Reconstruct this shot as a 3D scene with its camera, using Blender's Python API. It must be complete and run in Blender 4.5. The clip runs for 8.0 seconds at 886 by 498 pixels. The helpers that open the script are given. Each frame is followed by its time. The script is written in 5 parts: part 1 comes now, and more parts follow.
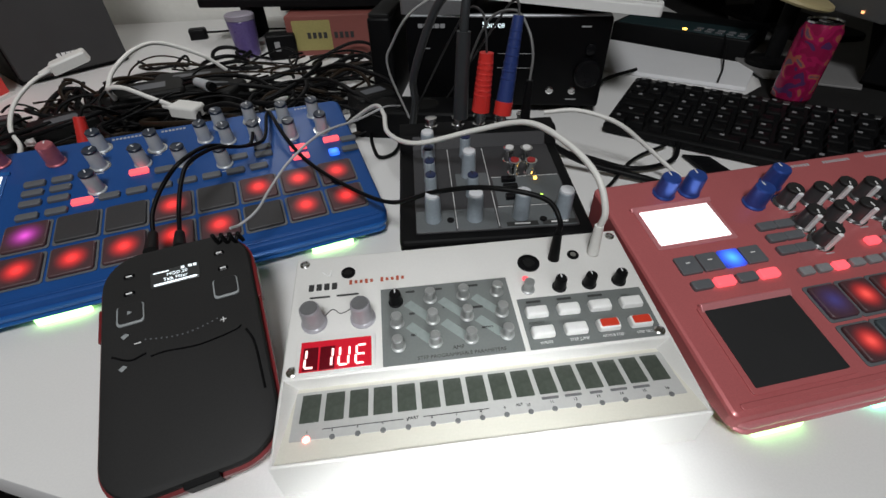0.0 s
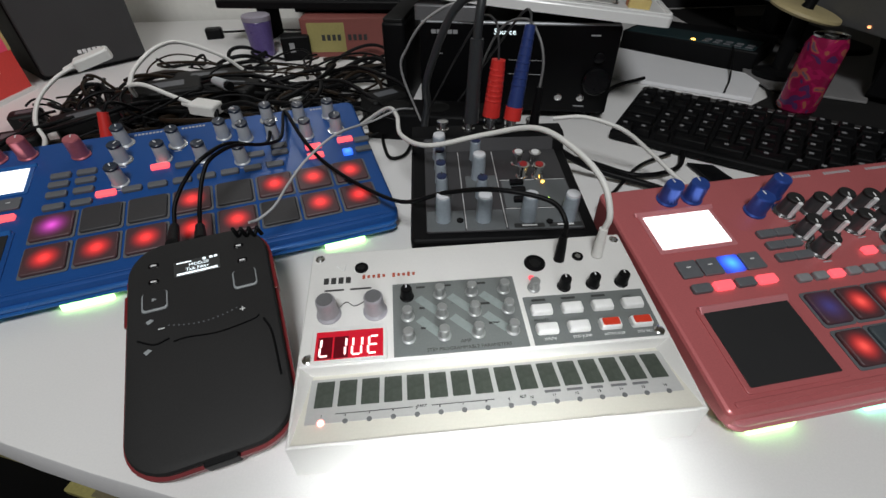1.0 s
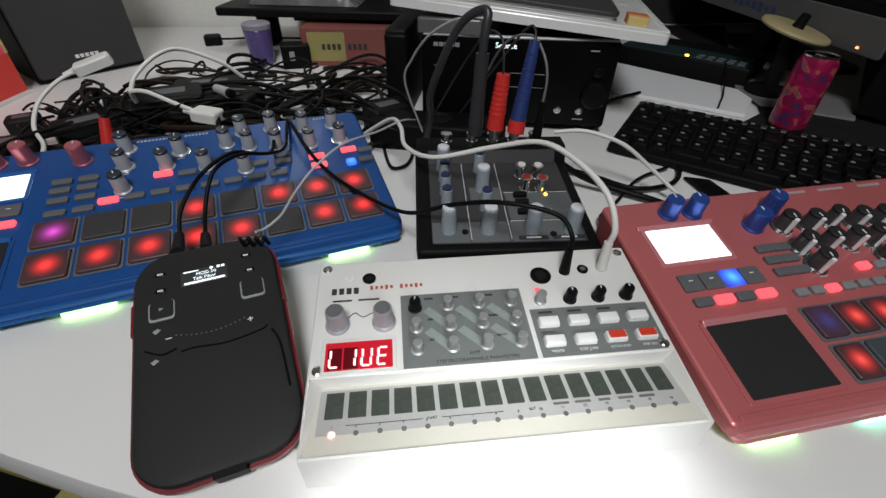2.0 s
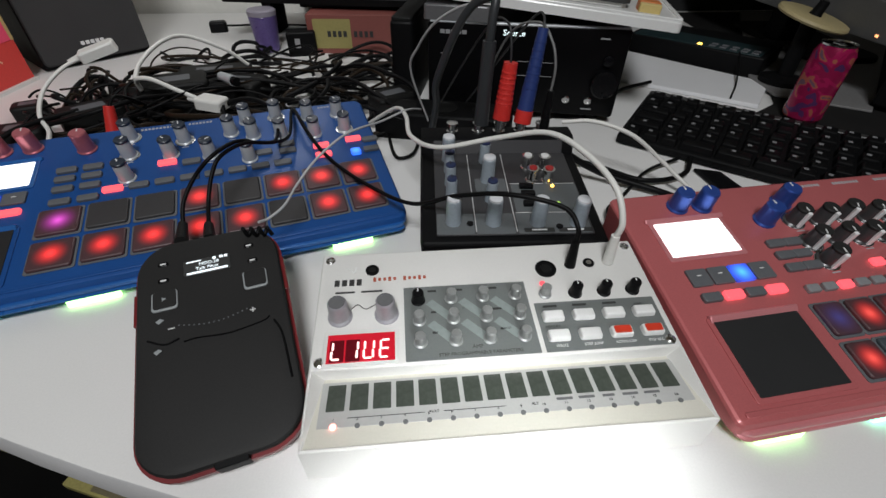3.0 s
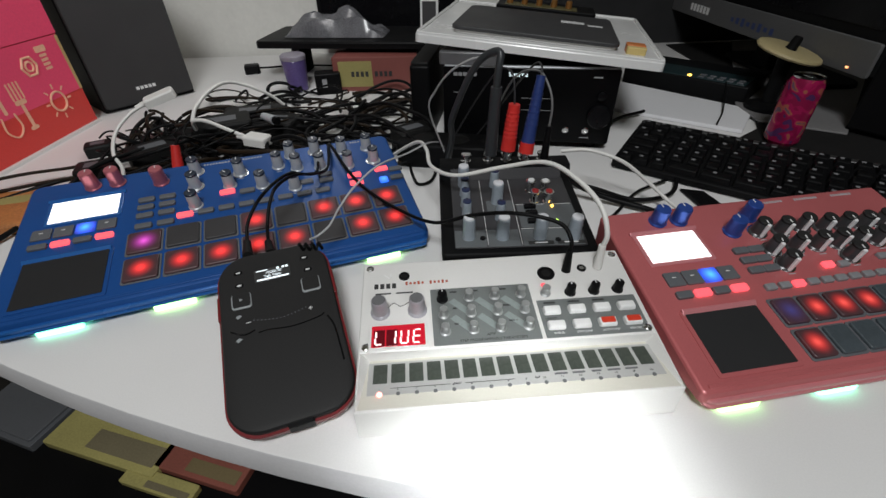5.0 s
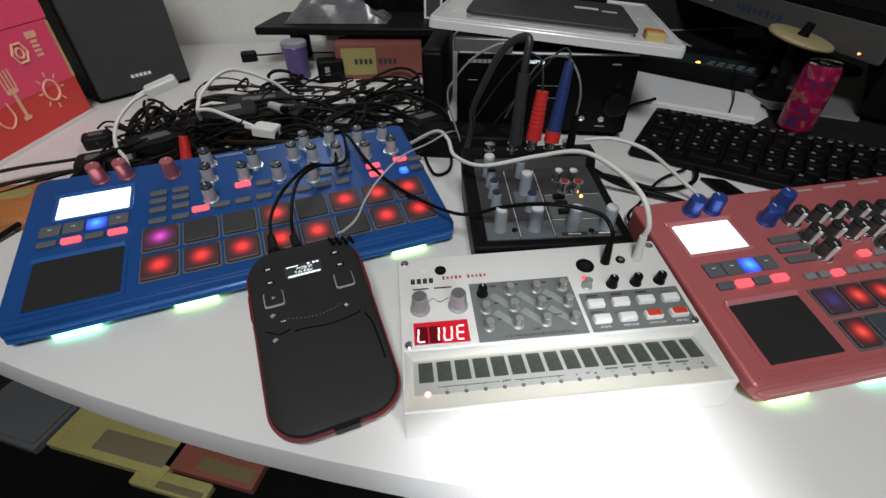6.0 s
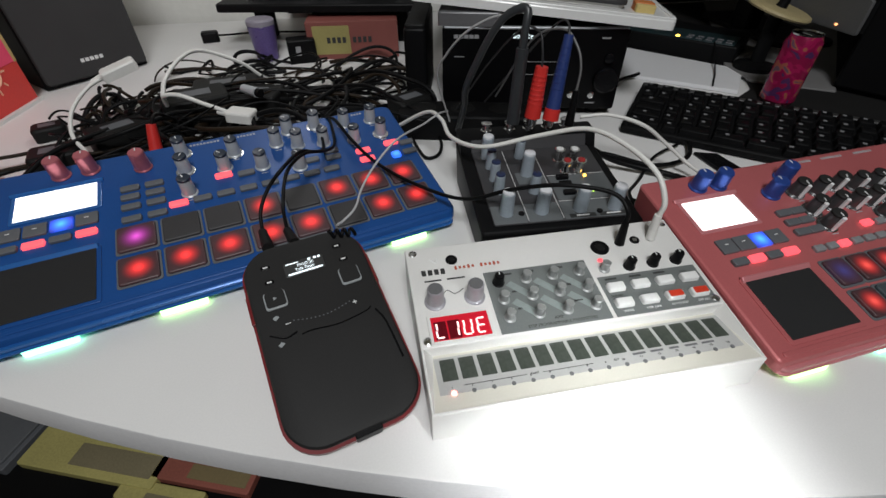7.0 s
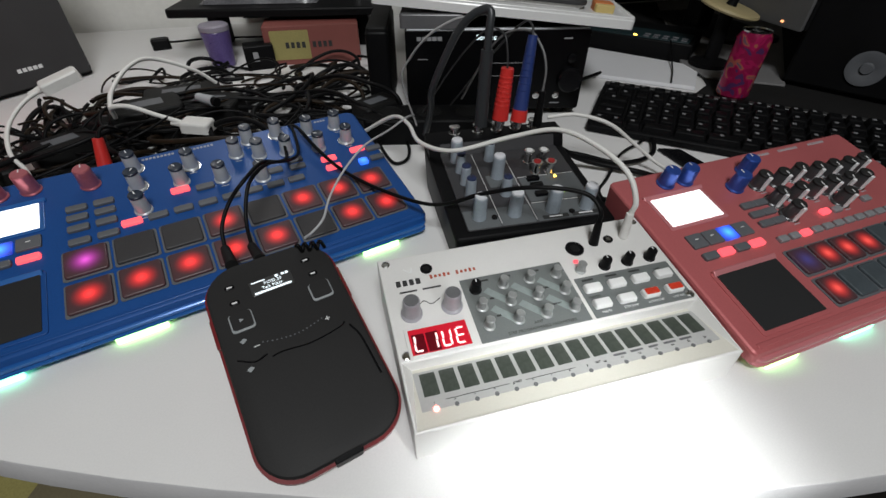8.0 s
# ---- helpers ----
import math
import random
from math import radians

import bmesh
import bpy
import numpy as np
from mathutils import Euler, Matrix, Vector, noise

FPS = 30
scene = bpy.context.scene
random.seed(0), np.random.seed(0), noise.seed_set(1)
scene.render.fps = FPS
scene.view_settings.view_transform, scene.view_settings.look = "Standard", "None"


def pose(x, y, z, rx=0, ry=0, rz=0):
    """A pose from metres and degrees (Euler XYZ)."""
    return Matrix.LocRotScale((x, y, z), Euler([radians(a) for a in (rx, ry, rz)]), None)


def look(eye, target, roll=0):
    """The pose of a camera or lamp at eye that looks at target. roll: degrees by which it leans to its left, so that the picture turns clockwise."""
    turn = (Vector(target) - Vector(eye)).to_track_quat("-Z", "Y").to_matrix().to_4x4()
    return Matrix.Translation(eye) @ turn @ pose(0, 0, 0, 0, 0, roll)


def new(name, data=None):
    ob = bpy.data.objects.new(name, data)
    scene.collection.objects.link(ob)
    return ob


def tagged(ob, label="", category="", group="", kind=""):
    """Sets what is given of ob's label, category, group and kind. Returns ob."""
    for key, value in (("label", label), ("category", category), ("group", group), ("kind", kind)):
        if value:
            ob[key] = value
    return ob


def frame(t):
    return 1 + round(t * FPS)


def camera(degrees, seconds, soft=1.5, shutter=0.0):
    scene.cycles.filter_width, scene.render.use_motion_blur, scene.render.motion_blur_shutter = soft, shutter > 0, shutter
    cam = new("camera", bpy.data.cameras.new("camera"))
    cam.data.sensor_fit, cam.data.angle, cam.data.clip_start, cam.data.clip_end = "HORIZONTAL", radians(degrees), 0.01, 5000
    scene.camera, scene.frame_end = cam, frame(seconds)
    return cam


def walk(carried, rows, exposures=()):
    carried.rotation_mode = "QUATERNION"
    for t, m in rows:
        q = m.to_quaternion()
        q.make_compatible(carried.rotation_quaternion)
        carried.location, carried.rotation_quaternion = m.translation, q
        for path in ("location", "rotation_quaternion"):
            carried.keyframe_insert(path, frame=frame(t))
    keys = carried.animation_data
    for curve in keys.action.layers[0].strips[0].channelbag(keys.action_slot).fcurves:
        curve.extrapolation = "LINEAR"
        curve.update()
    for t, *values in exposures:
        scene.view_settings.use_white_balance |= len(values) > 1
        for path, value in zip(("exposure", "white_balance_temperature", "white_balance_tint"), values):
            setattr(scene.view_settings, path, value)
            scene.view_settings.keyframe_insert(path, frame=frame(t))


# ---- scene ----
cam = camera(90.5, 8.0)
PATH = [
    (0, (0.0657, -0.0892, 0.2098), (0.1117, 0.3708, -0.1728), -1.77),
    (0.5, (0.0621, -0.0972, 0.2156), (0.1092, 0.3660, -0.1629), -0.55),
    (1, (0.0611, -0.0986, 0.2147), (0.1022, 0.3641, -0.1651), -0.68),
    (1.5, (0.0629, -0.0971, 0.2178), (0.1084, 0.3644, -0.1630), -0.79),
    (1.7, (0.0555, -0.0989, 0.2186), (0.1071, 0.3701, -0.1521), 0.27),
    (2.8, (0.0487, -0.0939, 0.2164), (0.1029, 0.3664, -0.1646), 1.34),
    (3, (0.0529, -0.0948, 0.2173), (0.0977, 0.3651, -0.1654), 0.71),
    (3.5, (0.0486, -0.0940, 0.2214), (0.0942, 0.3675, -0.1593), 0.41),
    (4, (0.0470, -0.1117, 0.2318), (0.0888, 0.3593, -0.1376), -1.05),
    (4.2, (0.0486, -0.1221, 0.2339), (0.0823, 0.3556, -0.1276), -1.55),
    (5.3, (0.0373, -0.1484, 0.2505), (0.0676, 0.3318, -0.1079), -1.27),
    (5.5, (0.0318, -0.1452, 0.2502), (0.0686, 0.3314, -0.1125), -0.81),
    (6, (0.0095, -0.1342, 0.2445), (0.0548, 0.3363, -0.1250), -0.79),
    (6.5, (-0.0140, -0.1257, 0.2450), (0.0331, 0.3417, -0.1282), -0.91),
    (7, (-0.0146, -0.1144, 0.2364), (0.0671, 0.3362, -0.1513), -0.32),
    (7.5, (-0.0222, -0.1151, 0.2382), (0.0775, 0.3376, -0.1427), -0.18),
    (8, (-0.0143, -0.1053, 0.2343), (0.1056, 0.3383, -0.1514), 0.04),
]
walk(cam, [(t, look(eye, target, roll)) for t, eye, target, roll in PATH])

# ---- world and lights ----
world = bpy.data.worlds.new("room_air")
scene.world = world
world.use_nodes = True
world.node_tree.nodes["Background"].inputs["Color"].default_value = (0.9, 0.92, 1.0, 1)
world.node_tree.nodes["Background"].inputs["Strength"].default_value = 0.006


def area_lamp(name, eye, target, size, watts, colour, spread=180):
    data = bpy.data.lights.new(name, "AREA")
    data.shape, data.size, data.energy, data.color = "DISK", size, watts, colour
    data.spread = radians(spread)
    ob = new(name, data)
    ob.matrix_world = look(eye, target)
    return ob


area_lamp("ceiling_bulb", (-0.04, -0.60, 1.15), (0.02, 0.35, 0.0), 0.35, 12.4, (0.97, 0.99, 1.0))
# added fill without a visible source: brightens gift box, loudspeaker and left wall
area_lamp("rear_fill_light", (-0.13, 0.60, 0.42), (-0.43, 0.66, 0.10), 0.18, 0.55, (1.0, 0.98, 0.97))
area_lamp("work_lamp_bulb", (0.16, -0.34, 0.25), (0.098, -0.035, 0.0), 0.07, 0.14, (0.96, 1.0, 1.0), 30)
scene.view_settings.exposure = 0.0


# ---- materials ----
def mat(name, colour, rough=0.5, metal=0.0, vary=0.12, grain=400.0, bump=0.0, coat=0.0, spec=0.5, stain=18.0):
    """A paint or plastic with grain and slow stains in colour and gloss."""
    m = bpy.data.materials.new(name)
    m.use_nodes = True
    nodes, links = m.node_tree.nodes, m.node_tree.links
    b = nodes["Principled BSDF"]
    b.inputs["Metallic"].default_value = metal
    b.inputs["Coat Weight"].default_value = coat
    b.inputs["Specular IOR Level"].default_value = spec
    co = nodes.new("ShaderNodeTexCoord")
    fine, slow = nodes.new("ShaderNodeTexNoise"), nodes.new("ShaderNodeTexNoise")
    fine.inputs["Scale"].default_value, slow.inputs["Scale"].default_value = grain, stain
    fine.inputs["Detail"].default_value, slow.inputs["Detail"].default_value = 3, 4
    links.new(co.outputs["Object"], fine.inputs["Vector"])
    links.new(co.outputs["Object"], slow.inputs["Vector"])
    add = nodes.new("ShaderNodeMath")
    add.operation = "ADD"
    links.new(fine.outputs["Fac"], add.inputs[0])
    links.new(slow.outputs["Fac"], add.inputs[1])
    ramp = nodes.new("ShaderNodeMapRange")
    ramp.inputs["From Min"].default_value, ramp.inputs["From Max"].default_value = 0.6, 1.4
    ramp.inputs["To Min"].default_value, ramp.inputs["To Max"].default_value = 1 - vary, 1 + vary
    links.new(add.outputs[0], ramp.inputs["Value"])
    mul = nodes.new("ShaderNodeVectorMath")
    mul.operation = "SCALE"
    mul.inputs[0].default_value = colour
    links.new(ramp.outputs["Result"], mul.inputs["Scale"])
    links.new(mul.outputs["Vector"], b.inputs["Base Color"])
    gloss = nodes.new("ShaderNodeMapRange")
    gloss.inputs["To Min"].default_value, gloss.inputs["To Max"].default_value = max(0.03, rough - 0.1), min(1, rough + 0.1)
    links.new(slow.outputs["Fac"], gloss.inputs["Value"])
    links.new(gloss.outputs["Result"], b.inputs["Roughness"])
    if bump:
        bn = nodes.new("ShaderNodeBump")
        bn.inputs["Strength"].default_value, bn.inputs["Distance"].default_value = bump, 0.0004
        links.new(fine.outputs["Fac"], bn.inputs["Height"])
        links.new(bn.outputs["Normal"], b.inputs["Normal"])
    return m


def lit(name, colour, power, base=(0.02, 0.02, 0.02), rough=0.4):
    """A thing that gives off an even light of its own."""
    m = mat(name, base, rough)
    b = m.node_tree.nodes["Principled BSDF"]
    b.inputs["Emission Color"].default_value, b.inputs["Emission Strength"].default_value = (*colour, 1), power
    return m


def glow_pad(name, colour, core, power, reach):
    """A rubber pad with a diode under its middle: the light fades towards the rim."""
    m = mat(name, (0.075, 0.035, 0.040), 0.45)
    nodes, links = m.node_tree.nodes, m.node_tree.links
    b = nodes["Principled BSDF"]
    co, far = nodes.new("ShaderNodeTexCoord"), nodes.new("ShaderNodeVectorMath")
    far.operation = "LENGTH"
    links.new(co.outputs["Object"], far.inputs[0])
    r = nodes.new("ShaderNodeMapRange")
    r.inputs["From Min"].default_value, r.inputs["From Max"].default_value = 0.0, reach
    r.inputs["To Min"].default_value, r.inputs["To Max"].default_value = 1.0, 0.0
    links.new(far.outputs["Value"], r.inputs["Value"])
    p = nodes.new("ShaderNodeMath")
    p.operation = "POWER"
    p.inputs[1].default_value = 2.4
    links.new(r.outputs["Result"], p.inputs[0])
    mix = nodes.new("ShaderNodeMix")
    mix.data_type = "RGBA"
    mix.inputs["A"].default_value, mix.inputs["B"].default_value = (*colour, 1), (*core, 1)
    links.new(p.outputs[0], mix.inputs["Factor"])
    links.new(mix.outputs["Result"], b.inputs["Emission Color"])
    s = nodes.new("ShaderNodeMath")
    s.operation = "MULTIPLY"
    s.inputs[1].default_value = power
    links.new(p.outputs[0], s.inputs[0])
    links.new(s.outputs[0], b.inputs["Emission Strength"])
    return m


WHITE_TOP = mat("desk_laminate", (0.74, 0.73, 0.72), 0.42, vary=0.04, grain=900, bump=0.08, stain=9)
EDGE = mat("desk_edge_band", (0.72, 0.71, 0.72), 0.5, vary=0.06)
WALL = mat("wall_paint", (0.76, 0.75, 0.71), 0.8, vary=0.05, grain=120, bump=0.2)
# for the unseen walls and ceiling: dark ochre cuts and warms bounced light
WALL_DIM = mat("bounce_cut_ochre", (0.34, 0.30, 0.20), 0.8, vary=0.06, grain=120, bump=0.2)
FLOOR = mat("dark_floor", (0.02, 0.018, 0.017), 0.6, vary=0.3, grain=60)
CREAM = mat("off_white_plastic", (0.70, 0.69, 0.67), 0.38, vary=0.03, grain=900, bump=0.05)
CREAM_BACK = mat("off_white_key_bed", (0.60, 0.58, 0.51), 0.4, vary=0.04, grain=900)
GREY_PANEL = mat("grey_print", (0.150, 0.162, 0.158), 0.45, vary=0.08, grain=800)
GREY_DARK = mat("dark_grey_print", (0.13, 0.13, 0.135), 0.45, vary=0.1, grain=800)
BLACK = mat("black_plastic", (0.005, 0.005, 0.0055), 0.48, vary=0.2, grain=700, bump=0.05, spec=0.12)
BLACK_GLOSS = mat("gloss_black", (0.005, 0.005, 0.006), 0.25, vary=0.2, spec=0.2)
RUBBER = mat("black_rubber", (0.009, 0.009, 0.009), 0.55, vary=0.25, grain=500, bump=0.1, spec=0.18)
CHARCOAL = mat("charcoal_plastic", (0.024, 0.0235, 0.0235), 0.55, vary=0.12, grain=900, bump=0.1, spec=0.12)
STEEL = mat("nickel", (0.72, 0.72, 0.72), 0.22, 1.0, vary=0.08)
SILVER = mat("silver_plastic", (0.44, 0.46, 0.48), 0.36, 0.15, vary=0.06)
KEYGREY = mat("grey_button", (0.11, 0.115, 0.125), 0.5, vary=0.1)
KEYWHITE = mat("white_button", (0.78, 0.78, 0.77), 0.4, vary=0.03)
CLEAR_KNOB = mat("smoked_clear_knob", (0.34, 0.35, 0.345), 0.36, 0.4, vary=0.1, coat=0.05)
NAVY = mat("blue_metal_paint", (0.012, 0.070, 0.260), 0.38, 0.1, vary=0.14, grain=1200, bump=0.04, stain=14, coat=0.06, spec=0.3)
NAVY_DEEP = mat("deep_blue_plastic", (0.016, 0.055, 0.20), 0.42, 0.1, vary=0.15)
CRIMSON = mat("red_metal_paint", (0.50, 0.130, 0.135), 0.40, 0.2, vary=0.10, grain=1200, bump=0.04, stain=14, coat=0.35)
CRIMSON_DEEP = mat("deep_red_plastic", (0.26, 0.045, 0.050), 0.42, 0.1, vary=0.15)
PINK_KNOB = mat("red_anodised_knob", (0.58, 0.17, 0.20), 0.32, 0.5, vary=0.1)
BLUE_KNOB = mat("blue_anodised_knob", (0.04, 0.10, 0.42), 0.32, 0.5, vary=0.1)
# glossy case paints made paler, so that edge highlights are partly in the colour
NAVY_HIGHLIT = mat("highlit_blue_paint", (0.022, 0.125, 0.40), 0.24, 0.2, vary=0.1, grain=1200, coat=0.5)
CRIMSON_HIGHLIT = mat("highlit_red_paint", (0.60, 0.22, 0.235), 0.36, 0.2, vary=0.1, grain=1200, coat=0.5)
PADRUBBER = mat("dark_pad_rubber", (0.036, 0.034, 0.036), 0.55, vary=0.15, grain=700, bump=0.1)
# dark pad rubber with its bluish reflection mixed into the base colour
PAD_SHEEN = mat("sheen_tinted_pad_rubber", (0.060, 0.074, 0.084), 0.38, vary=0.25, grain=700, bump=0.08, stain=40)
TOUCH = mat("black_touch_film", (0.021, 0.021, 0.022), 0.6, vary=0.06, spec=0.25)
RED_LAMP = lit("red_button_lamp", (1.0, 0.11, 0.14), 1.25, (0.4, 0.05, 0.05))
LCD = lit("white_lcd", (1.0, 1.0, 1.0), 1.6, (0.6, 0.6, 0.6))
GREEN_BAR = lit("green_light_bar", (0.42, 1.0, 0.25), 4.2, (0.5, 0.6, 0.5))
CYAN_BAR = lit("cyan_light_bar", (0.18, 1.0, 0.55), 4.2, (0.5, 0.6, 0.6))
PAD_RED = glow_pad("lit_red_pad", (1.0, 0.012, 0.010), (1.0, 0.055, 0.05), 2.1, 0.0128)
PAD_RED_SLIM = glow_pad("lit_red_slim_pad", (1.0, 0.012, 0.010), (1.0, 0.14, 0.10), 1.7, 0.0110)
PAD_MAGENTA = glow_pad("lit_magenta_pad", (0.45, 0.01, 0.36), (1.0, 0.12, 0.85), 1.6, 0.0150)
BLUE_LAMP = glow_pad("blue_button_lamp", (0.005, 0.06, 1.0), (0.04, 0.30, 1.0), 3.4, 0.0165)
PAD_BLUE = glow_pad("dim_blue_pad", (0.02, 0.05, 0.4), (0.05, 0.12, 0.7), 0.35, 0.0150)
SOFT_INK = mat("pale_print", (0.40, 0.40, 0.42), 0.6)
KNOB_DARK = mat("dark_grey_knob", (0.065, 0.065, 0.068), 0.32, 0.3, vary=0.12)
STEP_GREY = mat("pale_grey_key", (0.24, 0.24, 0.25), 0.4, vary=0.08)
CAP_NAVY = mat("dark_navy_cap", (0.020, 0.028, 0.045), 0.35, vary=0.1)
SATIN = mat("satin_aluminium", (0.84, 0.84, 0.85), 0.35, 0.0, vary=0.06)
INK = mat("black_ink", (0.03, 0.03, 0.03), 0.6)
INK_RED = mat("orange_red_ink", (0.42, 0.08, 0.04), 0.6)
INK_WHITE = mat("white_ink", (0.72, 0.72, 0.72), 0.6)


# ---- building helpers ----
def link(name, me, material, parent=None, m=None, label=""):
    """One mesh object, under a thing or by itself."""
    ob = new(name, me)
    if material and not me.materials:
        me.materials.append(material)
    if parent:
        ob.parent = parent
    if m is not None:
        ob.matrix_basis = m
    if label:
        ob["label"] = label
    return ob


def mesh_of(bm, name, smooth=True, angle=0.45):
    me = bpy.data.meshes.new(name)
    bmesh.ops.recalc_face_normals(bm, faces=bm.faces)
    bm.to_mesh(me)
    bm.free()
    if smooth:
        for p in me.polygons:
            p.use_smooth = True
        me.set_sharp_from_angle(angle=angle)
    return me


def part(name, bm, material, parent, label="", m=None, smooth=True, angle=0.45):
    return link(name, mesh_of(bm, name, smooth, angle), material, parent, m, label)


def thing(name, m, label, category, group="", kind=""):
    ob = new(name)
    ob.empty_display_size = 0.02
    ob.matrix_basis = m
    return tagged(ob, label, category, group, kind)


def rounded(w, d, r, seg=4):
    """Corner points of a rounded rectangle w by d round the origin, counter-clockwise."""
    pts = []
    for cx, cy, a0 in ((w / 2 - r, d / 2 - r, 0), (-w / 2 + r, d / 2 - r, 90), (-w / 2 + r, -d / 2 + r, 180), (w / 2 - r, -d / 2 + r, 270)):
        for k in range(seg + 1):
            a = radians(a0 + 90 * k / seg)
            pts.append((cx + r * math.cos(a), cy + r * math.sin(a)))
    return pts


def loft(bm, rings, cap_low=True, cap_high=True):
    """A skin over rings of equal count."""
    vs = [[bm.verts.new(p) for p in ring] for ring in rings]
    n = len(vs[0])
    for low, high in zip(vs, vs[1:]):
        for k in range(n):
            bm.faces.new((low[k], low[(k + 1) % n], high[(k + 1) % n], high[k]))
    if cap_low:
        bm.faces.new(vs[0][::-1])
    if cap_high:
        bm.faces.new(vs[-1])
    return bm


def slab(w, d, h, r=0.001, bev=0.0005, seg=4, cx=0.0, cy=0.0, z=0.0, bm=None, taper=0.0):
    """A rounded block with a softened upper edge, its base at z."""
    bm = bm or bmesh.new()
    rings = []
    for grow, zz in ((0, z), (-taper * 0.8, z + h - bev), (-taper - bev * 0.35, z + h - bev * 0.35), (-taper - bev, z + h)):
        rr = max(r + grow, 0.0001)
        rings.append([(cx + x, cy + y, zz) for x, y in rounded(w + 2 * grow, d + 2 * grow, rr, seg)])
    return loft(bm, rings)


def lathe(profile, seg=20, bm=None, m=None):
    """A turned body from (radius, height) pairs."""
    bm = bm or bmesh.new()
    m = m or Matrix()
    rings = [[m @ Vector((r * math.cos(2 * math.pi * k / seg), r * math.sin(2 * math.pi * k / seg), z)) for k in range(seg)] for r, z in profile]
    return loft(bm, rings)


def smooth_path(pts, steps=8):
    """Points along a smooth curve through the given ones."""
    p = [Vector(q) for q in pts]
    p = [2 * p[0] - p[1]] + p + [2 * p[-1] - p[-2]]
    out = []
    for i in range(1, len(p) - 2):
        for k in range(steps):
            t = k / steps
            out.append(0.5 * (2 * p[i] + (p[i + 1] - p[i - 1]) * t + (2 * p[i - 1] - 5 * p[i] + 4 * p[i + 1] - p[i + 2]) * t * t
                              + (3 * p[i] - p[i - 1] - 3 * p[i + 1] + p[i + 2]) * t ** 3))
    return out + [p[-2]]


def tube(pts, r, sides=8, steps=8, bm=None, ends=None):
    """A round cable along a smooth path; ends: the radius at the far end."""
    bm = bm or bmesh.new()
    path = smooth_path(pts, steps)
    side = None
    rings = []
    for i, c in enumerate(path):
        ahead = (path[min(i + 1, len(path) - 1)] - path[max(i - 1, 0)]).normalized()
        if side is None:
            side = ahead.cross(Vector((0.3, 0.2, 0.93))).normalized()
        side = (side - ahead * side.dot(ahead)).normalized()
        up = ahead.cross(side)
        rr = r if ends is None else r + (ends - r) * i / (len(path) - 1)
        rings.append([c + rr * (math.cos(2 * math.pi * k / sides) * side + math.sin(2 * math.pi * k / sides) * up) for k in range(sides)])
    return loft(bm, rings)


def wedge(w, d, z_low, h_front, h_back, r=0.006, bev=0.0015, x0=0.0, y0=0.0, seg=4, bm=None, draft=0.0):
    """A rounded block with a sloping top: h_front and h_back are the heights of its front and rear edges."""
    bm = bm or bmesh.new()
    top = lambda y: h_front + (h_back - h_front) * (y - y0) / d  # noqa: E731
    rings = []
    for grow, lift in ((-draft, None), (0, -bev), (-bev * 0.35, -bev * 0.35), (-bev, 0)):
        ring = [(x0 + w / 2 + x, y0 + d / 2 + y) for x, y in rounded(w + 2 * grow, d + 2 * grow, max(r + grow, 0.0002), seg)]
        rings.append([(x, y, z_low if lift is None else top(y) + lift) for x, y in ring])
    return loft(bm, rings)


def letters(text, size, name, depth=0.00015):
    """A mesh of the words in the built-in font, centred, lying flat."""
    cu = bpy.data.curves.new(name, "FONT")
    cu.body, cu.size, cu.align_x, cu.align_y, cu.extrude, cu.resolution_u = text, size, "CENTER", "CENTER", depth, 2
    ob = bpy.data.objects.new(name, cu)
    scene.collection.objects.link(ob)
    bpy.context.view_layer.update()
    me = bpy.data.meshes.new_from_object(ob)
    bpy.data.objects.remove(ob)
    me.materials.clear()
    return me


def place(x, y, z=0.0):
    return Matrix.Translation((x, y, z))


# ---- desk, room ----
def desk_edge(x):
    x = min(x, 0.415)
    return -0.021 - 0.294 * x + 0.354 * x * x


def build_desk():
    front = [(-1.0 + 0.05 * k, desk_edge(-1.0 + 0.05 * k)) for k in range(41)]
    outline = front + [(1.0, 1.0), (-1.0, 1.0)]
    bm = bmesh.new()
    rings = []
    for inset, z in ((0.0, -0.0265), (0.0, -0.002), (0.0006, -0.0006), (0.002, 0.0)):
        rings.append([(x, y + (inset if i < len(front) else 0), z) for i, (x, y) in enumerate(outline)])
    loft(bm, rings)
    me = mesh_of(bm, "desk_top")
    me.materials.append(WHITE_TOP)
    me.materials.append(EDGE)
    for p in me.polygons:
        if abs(p.normal.z) < 0.5:
            p.material_index = 1
    desk = thing("desk", place(0, 0), "white laminate corner desk with a curved front edge", "desk")
    link("desk_top", me, None, desk)
    for x, y in ((-0.9, 0.92), (0.9, 0.92), (0.85, 0.12), (-0.9, 0.75)):
        part("leg", slab(0.05, 0.05, 0.71, 0.006, 0.001, cx=x, cy=y, z=-0.74), BLACK, desk)
    return desk


